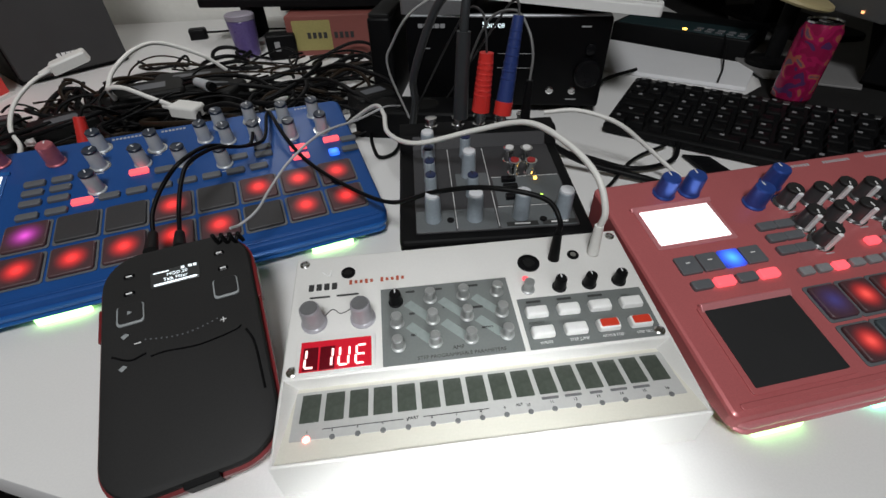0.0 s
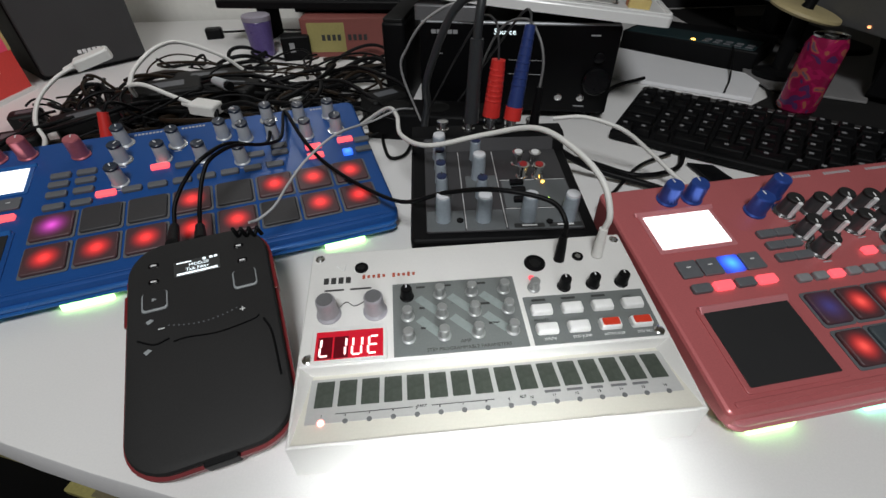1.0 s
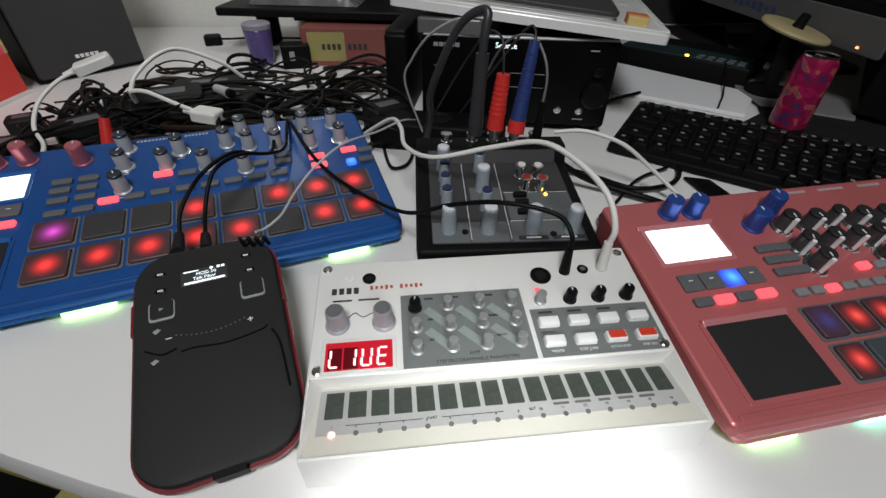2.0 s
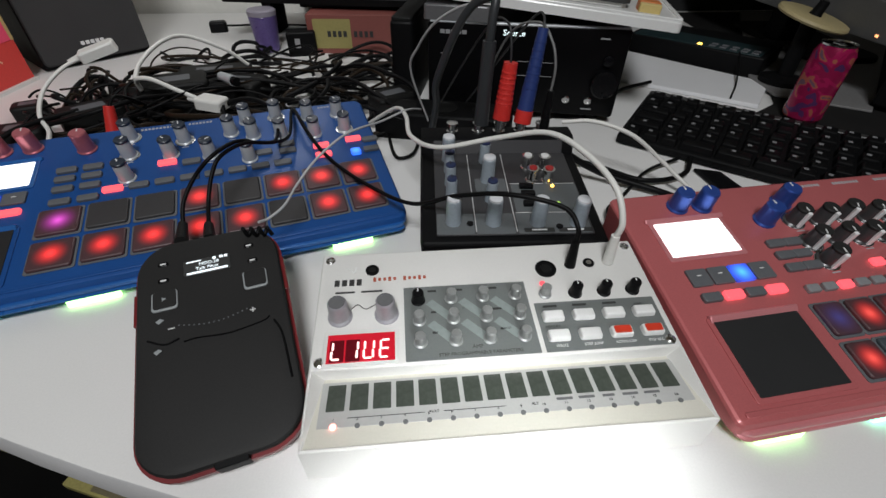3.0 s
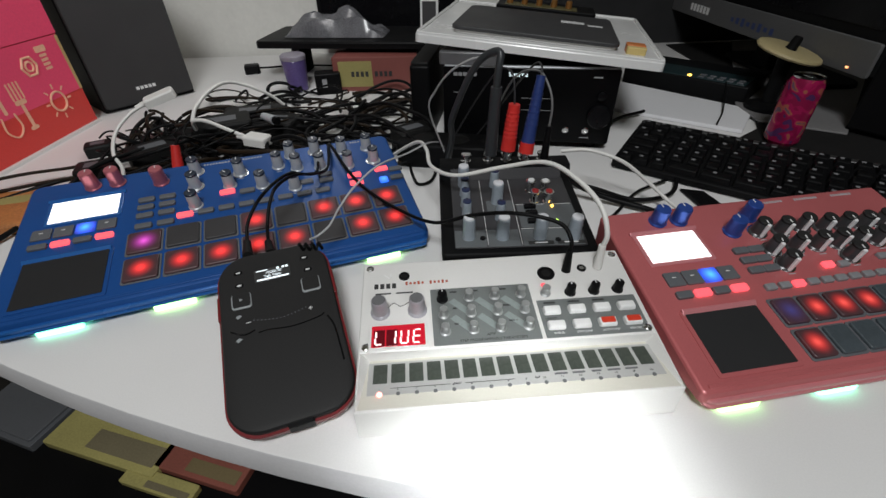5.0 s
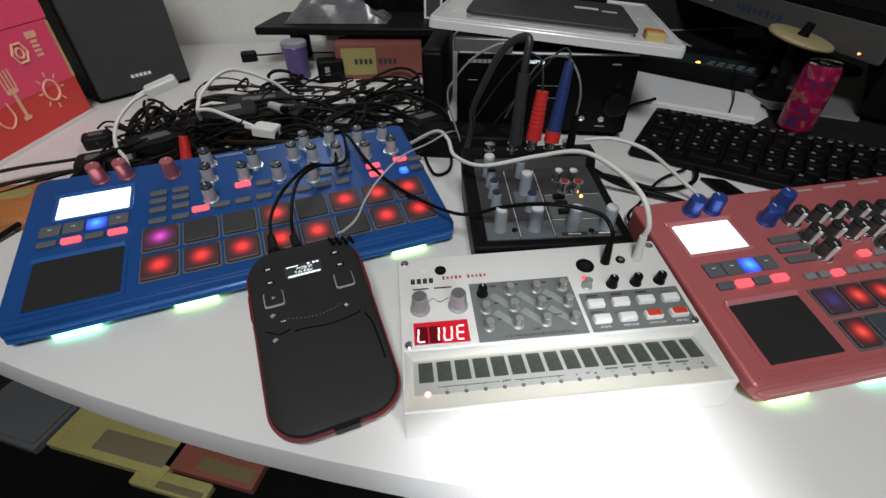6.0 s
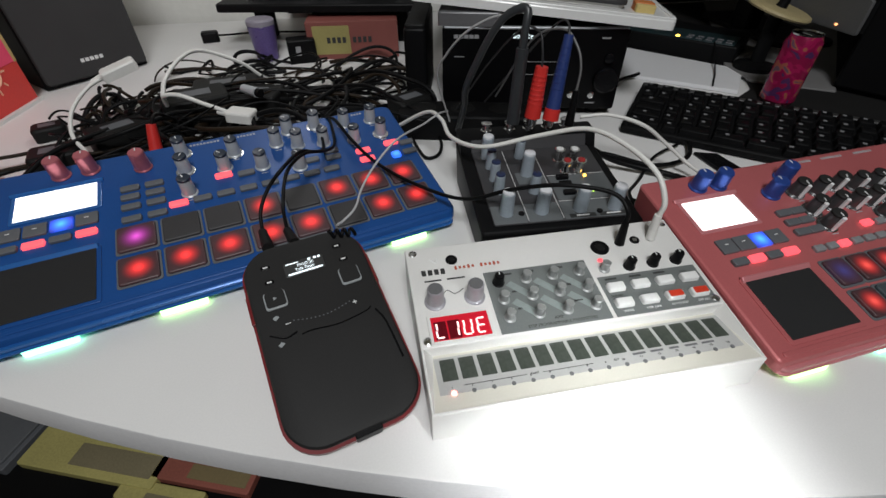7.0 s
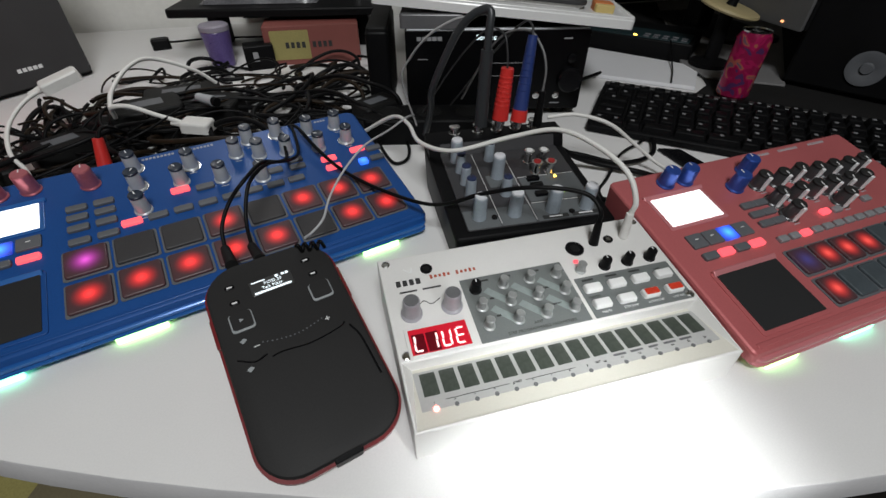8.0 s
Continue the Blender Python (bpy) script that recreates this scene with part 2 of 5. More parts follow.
def room():
    def wall(name, x0, x1, y0, y1, z0, z1, material=WALL):
        bm = bmesh.new()
        bmesh.ops.create_cube(bm, size=1, matrix=Matrix.LocRotScale(((x0 + x1) / 2, (y0 + y1) / 2, (z0 + z1) / 2), None, (x1 - x0, y1 - y0, z1 - z0)))
        return tagged(link(name, mesh_of(bm, name, False), material), "plain painted wall of the room", "wall", kind="structure")
    wall("wall_north", -1.6, 2.2, 1.02, 1.12, -0.74, 1.7)
    # out of view, with an invented dark colour that lowers the room's fill light
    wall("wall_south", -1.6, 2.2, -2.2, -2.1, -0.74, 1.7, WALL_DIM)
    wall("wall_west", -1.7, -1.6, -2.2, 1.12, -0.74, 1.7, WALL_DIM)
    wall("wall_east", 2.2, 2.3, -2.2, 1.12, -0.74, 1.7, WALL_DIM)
    tagged(wall("floor", -1.7, 2.3, -2.2, 1.12, -0.84, -0.74, FLOOR), "dark floor under the desk", "floor")
    tagged(wall("ceiling", -1.7, 2.3, -2.2, 1.12, 1.7, 1.8, WALL_DIM), "unseen ceiling, dark ochre to cut bounced light", "ceiling")


build_desk()
room()


# ---- grooveboxes ----
def groovebox(m, name, label, wide, paint, deep, knob_paint, pad_u, pad_w, lit_back, lit_front, knobs, dials, steps, lit_steps, bars, squeeze, tp, scr, menu, grid, deepness, steel_knobs):
    """A sloping sampler with a touchpad, a display, rows of keys, knobs and sixteen pads."""
    box = thing(name, m, label, "sampler")
    rise, low = 0.205, 0.017
    tilt = math.atan(rise)

    def on(u, v, w=0.0):
        return place(0, 0, low) @ pose(0, 0, 0, math.degrees(tilt)) @ place(u, v / math.cos(tilt), w)

    part("base", wedge(wide - 0.006, deepness - 0.004, 0.003, 0.0095, low + rise * deepness - 0.010, 0.012, 0.001, 0.003, 0.004, draft=0.006), deep, box, "darker lower half of the case")
    part("top_plate", wedge(wide, deepness, 0.0092, low, low + rise * deepness, 0.008 if steel_knobs else 0.004, 0.0022, 0, 0), paint, box)
    for u in (0.03, wide - 0.03):
        for v in (0.02, deepness - 0.02):
            part("foot", lathe([(0.006, 0), (0.007, 0.004)], 12), RUBBER, box, m=place(u, v, 0))
    # stepped front bumper: two proud ribs with a groove between
    ribs = [(0.0040, 0.0122), (-0.0018, 0.0120), (-0.0027, 0.0113), (-0.0027, 0.0094), (-0.0016, 0.0086), (-0.0016, 0.0080), (-0.0032, 0.0074), (-0.0034, 0.0070), (-0.0034, 0.0062), (-0.0024, 0.0056), (0.0040, 0.0056)]
    bm = bmesh.new()
    loft(bm, [[(u, y + back, z) for y, z in ribs] for u, back in ((0.0035, 0.0036), (0.0055, 0.0012), (0.0090, 0.0), (wide - 0.0090, 0.0), (wide - 0.0055, 0.0012), (wide - 0.0035, 0.0036))])
    edge = NAVY_HIGHLIT if steel_knobs else CRIMSON_HIGHLIT
    part("front_bumper", bm, edge, box, angle=0.3)
    # raised front lip with its groove
    part("front_lip", slab(wide - 0.012, 0.0030, 0.0010, 0.001, 0.0004), paint, box, m=on(wide / 2, 0.0045, -0.0002))
    # touchpad
    (tu, tw, tv0, tv1), (su, sw, sv0, sv1) = tp, scr
    part("touchpad_frame", slab(tw + 0.006, tv1 - tv0 + 0.006, 0.0008, 0.002, 0.0003), paint, box, m=on(tu + tw / 2, (tv0 + tv1) / 2, 0.0))
    part("touchpad", slab(tw, tv1 - tv0, 0.0008, 0.0008, 0.0002), TOUCH, box, "matt black touchpad", m=on(tu + tw / 2, (tv0 + tv1) / 2, 0.0006))
    # display
    part("display_bezel", slab(sw + 0.006, sv1 - sv0 + 0.006, 0.0008, 0.0015, 0.0003), edge, box, m=on(su + sw / 2, (sv0 + sv1) / 2))
    part("display", slab(sw, sv1 - sv0, 0.0006, 0.0006, 0.0002), LCD, box, "glowing white display", m=on(su + sw / 2, (sv0 + sv1) / 2, 0.0006))
    # tilted strips in the paler paint draw the highlights along the rear edges
    part("touchpad_ledge", slab(tw + 0.003, 0.0048, 0.0022, 0.0006, 0.0006), edge, box, m=on(tu + tw / 2, tv1 + 0.0014, 0.0002) @ pose(0, 0, 0, 30))
    part("display_ledge", slab(sw + 0.009, 0.0034, 0.0018, 0.0006, 0.0005), edge, box, m=on(su + sw / 2, sv1 + 0.0028, 0.0002) @ pose(0, 0, 0, 30))
    # keys below the display
    wide_key = mesh_of(slab(0.0145 * squeeze, 0.0125, 0.0016, 0.001, 0.0005), "menu_key")
    wide_key_lit = wide_key.copy()
    flat_key = mesh_of(slab(0.0135 * squeeze, 0.0062, 0.0024, 0.0015, 0.0007), "flat_key")
    flat_key_lit = flat_key.copy()
    tick = mesh_of(slab(0.0030, 0.0008, 0.0002, 0.0003, 0.0001), "key_mark", False)
    for k in range(4):
        u = menu[0] + menu[1] * k
        link("menu_key", wide_key_lit if k == 2 else wide_key, BLUE_LAMP if k == 2 else KEYGREY, box, on(u, menu[2], 0.0002))
        if k != 2:
            link("key_mark", tick, INK_WHITE, box, on(u, menu[2] + 0.001, 0.0019))
        link("transport_key", flat_key_lit if k % 2 else flat_key, RED_LAMP if k % 2 else KEYGREY, box, on(u, menu[3], 0.0002))
    # part keys
    for v in grid[2]:
        for u in grid[:2]:
            link("part_key", flat_key, KEYGREY, box, on(u, v, 0.0002))
    step_me = flat_key.copy() if steel_knobs else mesh_of(slab(0.0088, 0.0056, 0.0026, 0.0012, 0.0008), "step_key")
    step_me.materials.clear()
    step_lit = step_me.copy()
    for k, (u, v) in enumerate(steps):
        link("step_key", step_lit if k in lit_steps else step_me, RED_LAMP if k in lit_steps else (KEYGREY if steel_knobs else STEP_GREY), box, on(u, v, 0.0002))
    if steel_knobs:
        lamp_key = mesh_of(slab(0.0085, 0.0080, 0.0024, 0.0015, 0.0007), "lit_key")
        link("lit_key", lamp_key, BLUE_LAMP, box, on(0.3240, 0.0842, 0.0002), "glowing blue key")
    # pads
    pad_d = 0.0255 if steel_knobs else 0.0205
    cut = mesh_of(slab(pad_w + 0.003, pad_d + 0.003, 0.0005, 0.002, 0.0002), "pad_well")
    lits = {"r": PAD_RED if steel_knobs else PAD_RED_SLIM, "m": PAD_MAGENTA, "b": PAD_BLUE, ".": PADRUBBER if steel_knobs else PAD_SHEEN}
    meshes = {}
    for key in "rmb.":
        bm = slab(pad_w, pad_d, 0.0022, 0.0022, 0.0009)
        meshes[key] = mesh_of(bm, "pad")
    for row, (v, code) in enumerate(((0.0280 if steel_knobs else 0.0208, lit_front), (0.0590 if steel_knobs else 0.0455, lit_back))):
        for col, key in enumerate(code):
            link("pad_well", cut, KEYGREY, box, on(pad_u[col], v, 0.0001))
            link("pad", meshes[key], lits[key], box, on(pad_u[col], v, 0.0004))
    # knobs
    tall = 0.0160 if steel_knobs else 0.0128
    small_me = mesh_of(lathe([(0.0066, 0), (0.0066, 0.001), (0.0056, 0.0018), (0.0050, tall), (0.0046, tall + 0.0008)], 20), "knob")
    cap_me = mesh_of(lathe([(0.0053, -0.0010), (0.0053, 0.0004), (0.0047, 0.0010), (0.0030, 0.0007)], 18), "knob_cap")
    mark = mesh_of(slab(0.0009, 0.0036, 0.0003, 0.0003, 0.0001), "pointer", False)
    blade = mesh_of(slab(0.0030, 0.0034, tall + 0.0002, 0.0009, 0.0006), "pointer_blade")
    ringlet = mesh_of(lathe([(0.0078, 0), (0.0078, 0.0005), (0.0068, 0.0007)], 20), "knob_ring")
    for u, v, turn in knobs:
        k = link("knob", small_me, SILVER if steel_knobs else KNOB_DARK, box, on(u, v) @ pose(0, 0, 0, 0, 0, turn if steel_knobs else turn * 0.3 + 168))
        link("knob_cap", cap_me, CAP_NAVY if steel_knobs else CHARCOAL, k, place(0, 0, tall + 0.0006))
        link("pointer", mark, INK_WHITE, k, place(0, 0.0020, tall + 0.0014))
        if not steel_knobs:
            link("pointer_blade", blade, SATIN, k, place(0, 0.0052, 0.0012))
        if not steel_knobs or (int(u * 1000) % 3) == 0:
            link("knob_ring", ringlet, STEEL, k, place(0, 0, 0.0001))
    top = 0.0165 if steel_knobs else 0.0145
    big_me = mesh_of(lathe([(0.0072, 0), (0.0074, 0.001), (0.0066, 0.002), (0.0060, top), (0.0053, top + 0.001)], 24), "dial")
    for u, v in dials:
        k = link("dial", big_me, knob_paint, box, on(u, v), label="coloured anodised knob")
        link("pointer", mark, INK_WHITE, k, place(0, 0.0030, top + 0.001))
    # printing along the rear edge
    dash = mesh_of(slab(0.0019 * squeeze, 0.0026, 0.0002, 0.0004, 0.0001, seg=2), "printed_mark", False)
    for u0, count in ((0.44, 9), (0.55, 7), (0.88, 4)) if steel_knobs else ((0.52, 12), (0.68, 9), (0.82, 8)):
        for k in range(count):
            link("printed_mark", dash, SOFT_INK, box, on(u0 * wide + 0.0028 * squeeze * k, deepness - 0.0065, 0.0001))
    for u, v, _ in knobs:
        part("knob_caption", slab(0.0060, 0.0009, 0.0002, 0.0004, 0.0001), SOFT_INK, box, m=on(u, v - 0.0085, 0.0001))
    # light bars under the front edge
    for k, u in enumerate(bars):
        part("light_bar", slab(0.030 * squeeze, 0.0040, 0.0045, 0.0015, 0.0008), GREEN_BAR if k % 2 == (1 if steel_knobs else 0) else CYAN_BAR, box, "glowing green light bar", m=place(u, -0.0012, 0.0008))
    return box


BLUE_STEPS = [(0.1358 + 0.0180 * k, 0.0850) for k in range(8)] + [(0.1732, 0.1072), (0.1915, 0.1040), (0.2965, 0.0995), (0.2965, 0.0870), (0.3255, 0.1023), (0.2677, 0.0997), (0.2680, 0.1090), (0.2480, 0.1020), (0.3400, 0.0985), (0.3380, 0.0850)]
BLUE_KNOBS = [(0.1450, 0.0953, 20), (0.1448, 0.1235, -30), (0.1449, 0.1472, 10), (0.1760, 0.1168, 40), (0.1865, 0.1340, 5), (0.2062, 0.1085, -60), (0.2365, 0.0970, 30),
              (0.2240, 0.1352, -20), (0.2380, 0.1500, 60), (0.2640, 0.1505, 0), (0.2420, 0.1270, 15), (0.2653, 0.1225, -45), (0.2938, 0.1175, 70), (0.3190, 0.1430, 30), (0.3213, 0.1190, -10), (0.2920, 0.1440, 20)]
groovebox(pose(-0.2803, 0.0974, 0, 0, 0, 15.5), "blue_sampler", "blue metal groovebox with glowing red pads and a white display", 0.346, NAVY, NAVY_DEEP, PINK_KNOB,
          [0.1045 + 0.0308 * k for k in range(8)], 0.0262, "m..r.rrr", "rrrrr.rr", BLUE_KNOBS, [(0.053, 0.150), (0.074, 0.150), (0.113, 0.140)],
          BLUE_STEPS, (0, 8, 10, 11, 12), (0.046, 0.126, 0.215, 0.300), 1.04, (0.0160, 0.0620, 0.0110, 0.0590), (0.0235, 0.0550, 0.1045, 0.1325),
          (0.022, 0.0166, 0.0915, 0.0765), (0.102, 0.120, (0.1155, 0.105, 0.0935, 0.0795)), 0.164, True)
RED_STEPS = [(0.093 + 0.0116 * k, 0.0660) for k in range(13)] + [(0.151, 0.0785), (0.163, 0.0775), (0.200, 0.080)]
RED_KNOBS = [(0.1195, 0.1178, 20), (0.1185, 0.0988, -30), (0.1185, 0.0838, 10), (0.1385, 0.1158, 40), (0.1385, 0.0988, 5), (0.1585, 0.1168, -60), (0.1565, 0.0978, 30),
             (0.1755, 0.1138, -20), (0.1735, 0.0978, 60), (0.1745, 0.0838, 0), (0.1925, 0.1128, 15), (0.1915, 0.0968, -45), (0.2095, 0.1118, 70), (0.2085, 0.0958, 30), (0.2265, 0.1118, 10)]
groovebox(pose(0.2074, 0.0, 0, 0, 0, 5.0), "red_sampler", "red metal groovebox with lit pads and a white display", 0.262, CRIMSON, CRIMSON_DEEP, BLUE_KNOB,
          [0.0925 + 0.0208 * k for k in range(8)], 0.0178, "brrr....", "r.......", RED_KNOBS, [(0.0445, 0.1405), (0.0625, 0.1393), (0.0992, 0.1210), (0.1225, 0.1350)],
          RED_STEPS, (2, 13), (0.028, 0.0976, 0.165, 0.225), 0.92, (0.0185, 0.0535, 0.0105, 0.0545), (0.0190, 0.0485, 0.0990, 0.1270),
          (0.027, 0.0144, 0.0830, 0.0690), (0.093, 0.1055, (0.101, 0.0915, 0.082)), 0.155, False)


# ---- white sequencer ----
SEG_GLASS = lit("red_display_glass", (1.0, 0.015, 0.04), 0.33, (0.30, 0.01, 0.02), 0.12)
SEG_LIT = lit("lit_segment", (1.0, 0.60, 0.60), 2.2)
SEG_OFF = mat("unlit_segment", (0.12, 0.004, 0.01), 0.2)
HOT_RED = lit("red_white_diode", (1.0, 0.25, 0.22), 5.0)
KEYFILM = mat("grey_green_key_film", (0.050, 0.060, 0.049), 0.35, vary=0.3, stain=90)
REDKEY = mat("orange_red_button", (0.62, 0.045, 0.02), 0.42, vary=0.05)
DULL_KNOB = mat("dull_grey_knob", (0.36, 0.35, 0.38), 0.38, 0.2, vary=0.1)
BAND = mat("light_band_print", (0.24, 0.28, 0.27), 0.45)


def white_sequencer():
    box = thing("sequencer", place(0, 0), "off-white plastic step sequencer with small clear knobs and a red display", "sequencer")
    W, D, low, rise = 0.193, 0.115, 0.0275, 0.13
    tilt = math.degrees(math.atan(rise))

    def on(u, v, w=0.0):
        return place(0, 0, low) @ pose(0, 0, 0, tilt) @ place(u, v, w)

    def bar(name, u, v, w, d, material, h=0.0002, lift=0.0001, label="", r=0.0004, on_bed=False):
        return part(name, slab(w, d, h, min(r, w / 2.2, d / 2.2), min(0.0003, h * 0.4)), material, box, label, m=(bed if on_bed else on)(u, v, lift))

    # case: the key bed lies lower than the panel, inside a rim
    part("case", wedge(W - 0.0012, D - 0.0008, 0.002, low - 0.0095, low + rise * D - 0.0095, 0.003, 0.0004, 0.0006, 0.0006), CREAM, box)
    rear = wedge(W, D - 0.0385, 0.0022, low + rise * 0.0385, low + rise * D, 0.0012, 0.0008, 0.0, 0.0382)
    part("panel", rear, CREAM, box)
    sunk = 0.0080
    bed_rise = rise - (sunk - 0.0004) / 0.0380
    bed_tilt = math.degrees(math.atan(bed_rise))

    def bed(u, v, w=0.0):
        return place(0, 0, low - 0.0004) @ pose(0, 0, 0, bed_tilt) @ place(u, v, w)

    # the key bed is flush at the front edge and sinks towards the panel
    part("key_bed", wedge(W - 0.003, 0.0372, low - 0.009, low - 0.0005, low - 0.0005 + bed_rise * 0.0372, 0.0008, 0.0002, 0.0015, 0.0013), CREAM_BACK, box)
    bm = bmesh.new()
    top = lambda y: low + rise * y  # noqa: E731
    outer = [(0.0, 0.0384), (0.0, 0.0), (W, 0.0), (W, 0.0384)]
    ridge = [(0.0016, 0.0384), (0.0011, 0.0011), (W - 0.0011, 0.0011), (W - 0.0016, 0.0384)]
    foot = [(0.0068, 0.0384), (0.0018, 0.0018), (W - 0.0018, 0.0018), (W - 0.0068, 0.0384)]
    rim_rows = [[(x, y, 0.0022) for x, y in outer], [(x, y, top(y) - 0.0006) for x, y in outer], [(x + (0.0005 if x < 0.1 else -0.0005), y + 0.0005, top(y)) for x, y in outer],
                [(x, y, top(y)) for x, y in ridge], [(x, y, low - 0.0006 + bed_rise * y) for x, y in foot]]
    rows = [[bm.verts.new(p) for p in row] for row in rim_rows]
    for a, b in zip(rows, rows[1:]):
        for k in range(3):
            bm.faces.new((a[k], a[k + 1], b[k + 1], b[k]))
    part("rim", bm, CREAM, box, smooth=False)
    for u in (0.02, W - 0.02):
        for v in (0.015, D - 0.015):
            part("foot", lathe([(0.005, 0), (0.006, 0.003)], 12), RUBBER, box, m=place(u, v, 0))
    # printed fields
    bar("grey_field", 0.083, 0.0635, 0.070, 0.047, GREY_PANEL)
    bar("key_field", 0.155, 0.0555, 0.069, 0.031, GREY_PANEL)
    for row, v in enumerate((0.0745, 0.0605)):
        for col in range(3 if row else 4):
            bm = bmesh.new()
            u = 0.060 + 0.018 * col
            vs = [bm.verts.new((u + dx, v + dy, 0.0004)) for dx, dy in ((0, 0), (0.004, 0.003), (0.0155, -0.0085), (0.0105, -0.0105))]
            if u + 0.0155 < 0.117:
                bm.faces.new(vs)
                part("printed_band", bm, BAND, box, m=on(0, 0, 0.0001), smooth=False)
            else:
                bm.free()
    # screws
    screw = mesh_of(lathe([(0.0028, 0), (0.0028, 0.0006), (0.0018, 0.0011), (0.0016, 0.0005)], 14), "screw")
    for u, v in ((0.005, 0.1105), (0.188, 0.1105), (0.005, 0.0425), (0.188, 0.0430)):
        link("screw", screw, STEEL, box, on(u, v, 0.0001))
    # knobs
    big = mesh_of(lathe([(0.0066, 0), (0.0066, 0.0012), (0.0055, 0.0022), (0.0050, 0.0130), (0.0044, 0.0138)], 24), "knob")
    for u in (0.0135, 0.0385):
        k = link("knob", big, DULL_KNOB, box, on(u, 0.0695), label="brushed grey knob")
        part("knob_cap", lathe([(0.0043, 0.0138), (0.0041, 0.0142)], 20), GREY_DARK, k)
    part("printed_line", tube([(0.018, 0.073, 0.0), (0.0225, 0.077, 0.0002), (0.027, 0.074, 0.0), (0.033, 0.077, 0.0002)], 0.00025, 5, 6), INK, box, m=on(0, 0, 0.0001))
    clear = mesh_of(lathe([(0.0037, 0), (0.0037, 0.0008), (0.0028, 0.0013), (0.0026, 0.0062), (0.0029, 0.0070), (0.0023, 0.0077)], 16), "small_knob")
    dark = mesh_of(lathe([(0.0040, 0), (0.0040, 0.0008), (0.0034, 0.0012), (0.0031, 0.0078), (0.0026, 0.0086)], 16), "small_knob")
    pip = mesh_of(slab(0.0007, 0.0022, 0.0002, 0.0003, 0.0001), "pointer", False)
    for row, v in enumerate((0.0775, 0.0640, 0.0505)):
        for col, u in enumerate((0.056, 0.0745, 0.0925, 0.1110)):
            first = row == 0 and col == 0
            k = link("small_knob", dark if first else clear, BLACK if first else CLEAR_KNOB, box, on(u, v))
            if first:
                link("pointer", pip, INK_WHITE, k, place(0, 0.0012, 0.0086))
    for u in (0.146, 0.163, 0.180):
        k = link("small_knob", dark, BLACK, box, on(u, 0.0765))
        link("pointer", pip, INK_WHITE, k, place(0, 0.0012, 0.0086))
    link("small_knob", clear, CLEAR_KNOB, box, on(0.1285, 0.0770))
    bar("lamp", 0.1288, 0.0845, 0.0034, 0.0028, RED_LAMP, 0.0012, label="small lit red lamp", r=0.0013)
    # sockets along the rear
    for name, u, v, r in (("midi_socket", 0.1335, 0.0955, 0.0064), ("sync_socket", 0.161, 0.0985, 0.0034), ("speaker_hole", 0.030, 0.1015, 0.0040)):
        ring = part(name, lathe([(r, 0), (r, 0.0007), (r * 0.88, 0.0008), (r * 0.86, 0.0002)], 24), BLACK, box, m=on(u, v, 0.0001))
        part("socket_core", lathe([(r * 0.55, 0.0003), (r * 0.5, 0.0009)], 16), RUBBER if name != "sync_socket" else STEEL, ring)
    part("printed_arc", tube([(0.0155, 0.1040, 0), (0.0195, 0.1005, 0), (0.0205, 0.1045, 0)], 0.0006, 5, 5), KEYWHITE, box, m=on(0, 0, 0.0001))
    # name plates, drawn as plain bars
    for k in range(4):
        bar("printed_mark", 0.0100 + 0.0042 * k, 0.0930, 0.0029, 0.0046, INK)
    for k in range(11):
        if k != 5:
            bar("printed_mark", 0.0315 + 0.0029 * k, 0.0945, 0.0016, 0.0022 + 0.0010 * (k % 3 == 0), INK_RED)
    bar("printed_mark", 0.0150, 0.0860, 0.0110, 0.0012, INK)
    bar("printed_mark", 0.0300, 0.0860, 0.0120, 0.0012, INK)
    # four-figure display
    bar("display_frame", 0.0255, 0.0495, 0.0385, 0.0205, CREAM, 0.0010, r=0.001)
    bar("display_glass", 0.0255, 0.0495, 0.0345, 0.0165, SEG_GLASS, 0.0004, 0.0009, "dark red display showing LIVE")
    segs = {"L": "def", "I": "bc", "U": "bcdef", "E": "adefg", " ": ""}
    strokes = {"a": (0, 1, 1), "g": (0, 0, 1), "d": (0, -1, 1), "b": (1, 0.5, 0), "c": (1, -0.5, 0), "f": (-1, 0.5, 0), "e": (-1, -0.5, 0)}
    for k, ch in enumerate("LIUE"):
        u0 = 0.0133 + 0.0081 * k
        if k < 2:
            bar("digit_back", u0, 0.0480, 0.0072, 0.0125, SEG_OFF, 0.0002, 0.0012)
        for s in segs[ch]:
            sx, sy, flat = strokes[s]
            w, d = (0.0038, 0.0011) if flat else (0.0011, 0.0044)
            bar("segment", u0 + 0.0023 * sx + 0.0005 * sy, 0.0482 + 0.0049 * sy, w, d, SEG_LIT, 0.0003, 0.0013)
    # keys of the function block
    key = mesh_of(slab(0.0120, 0.0066, 0.0034, 0.0014, 0.0009, taper=0.0005), "key")
    redk = mesh_of(slab(0.0120, 0.0066, 0.0034, 0.0014, 0.0009, taper=0.0005), "key")
    for row, v in enumerate((0.0612, 0.0490)):
        for col in range(4):
            red = row == 1 and col > 1
            k = link("key", key, KEYWHITE, box, on(0.1290 + 0.0171 * col, v, 0.0001))
            if red:
                part("key_window", slab(0.0092, 0.0044, 0.0005, 0.0008, 0.0002), REDKEY, k, "orange-red window", m=place(0, 0, 0.0033))
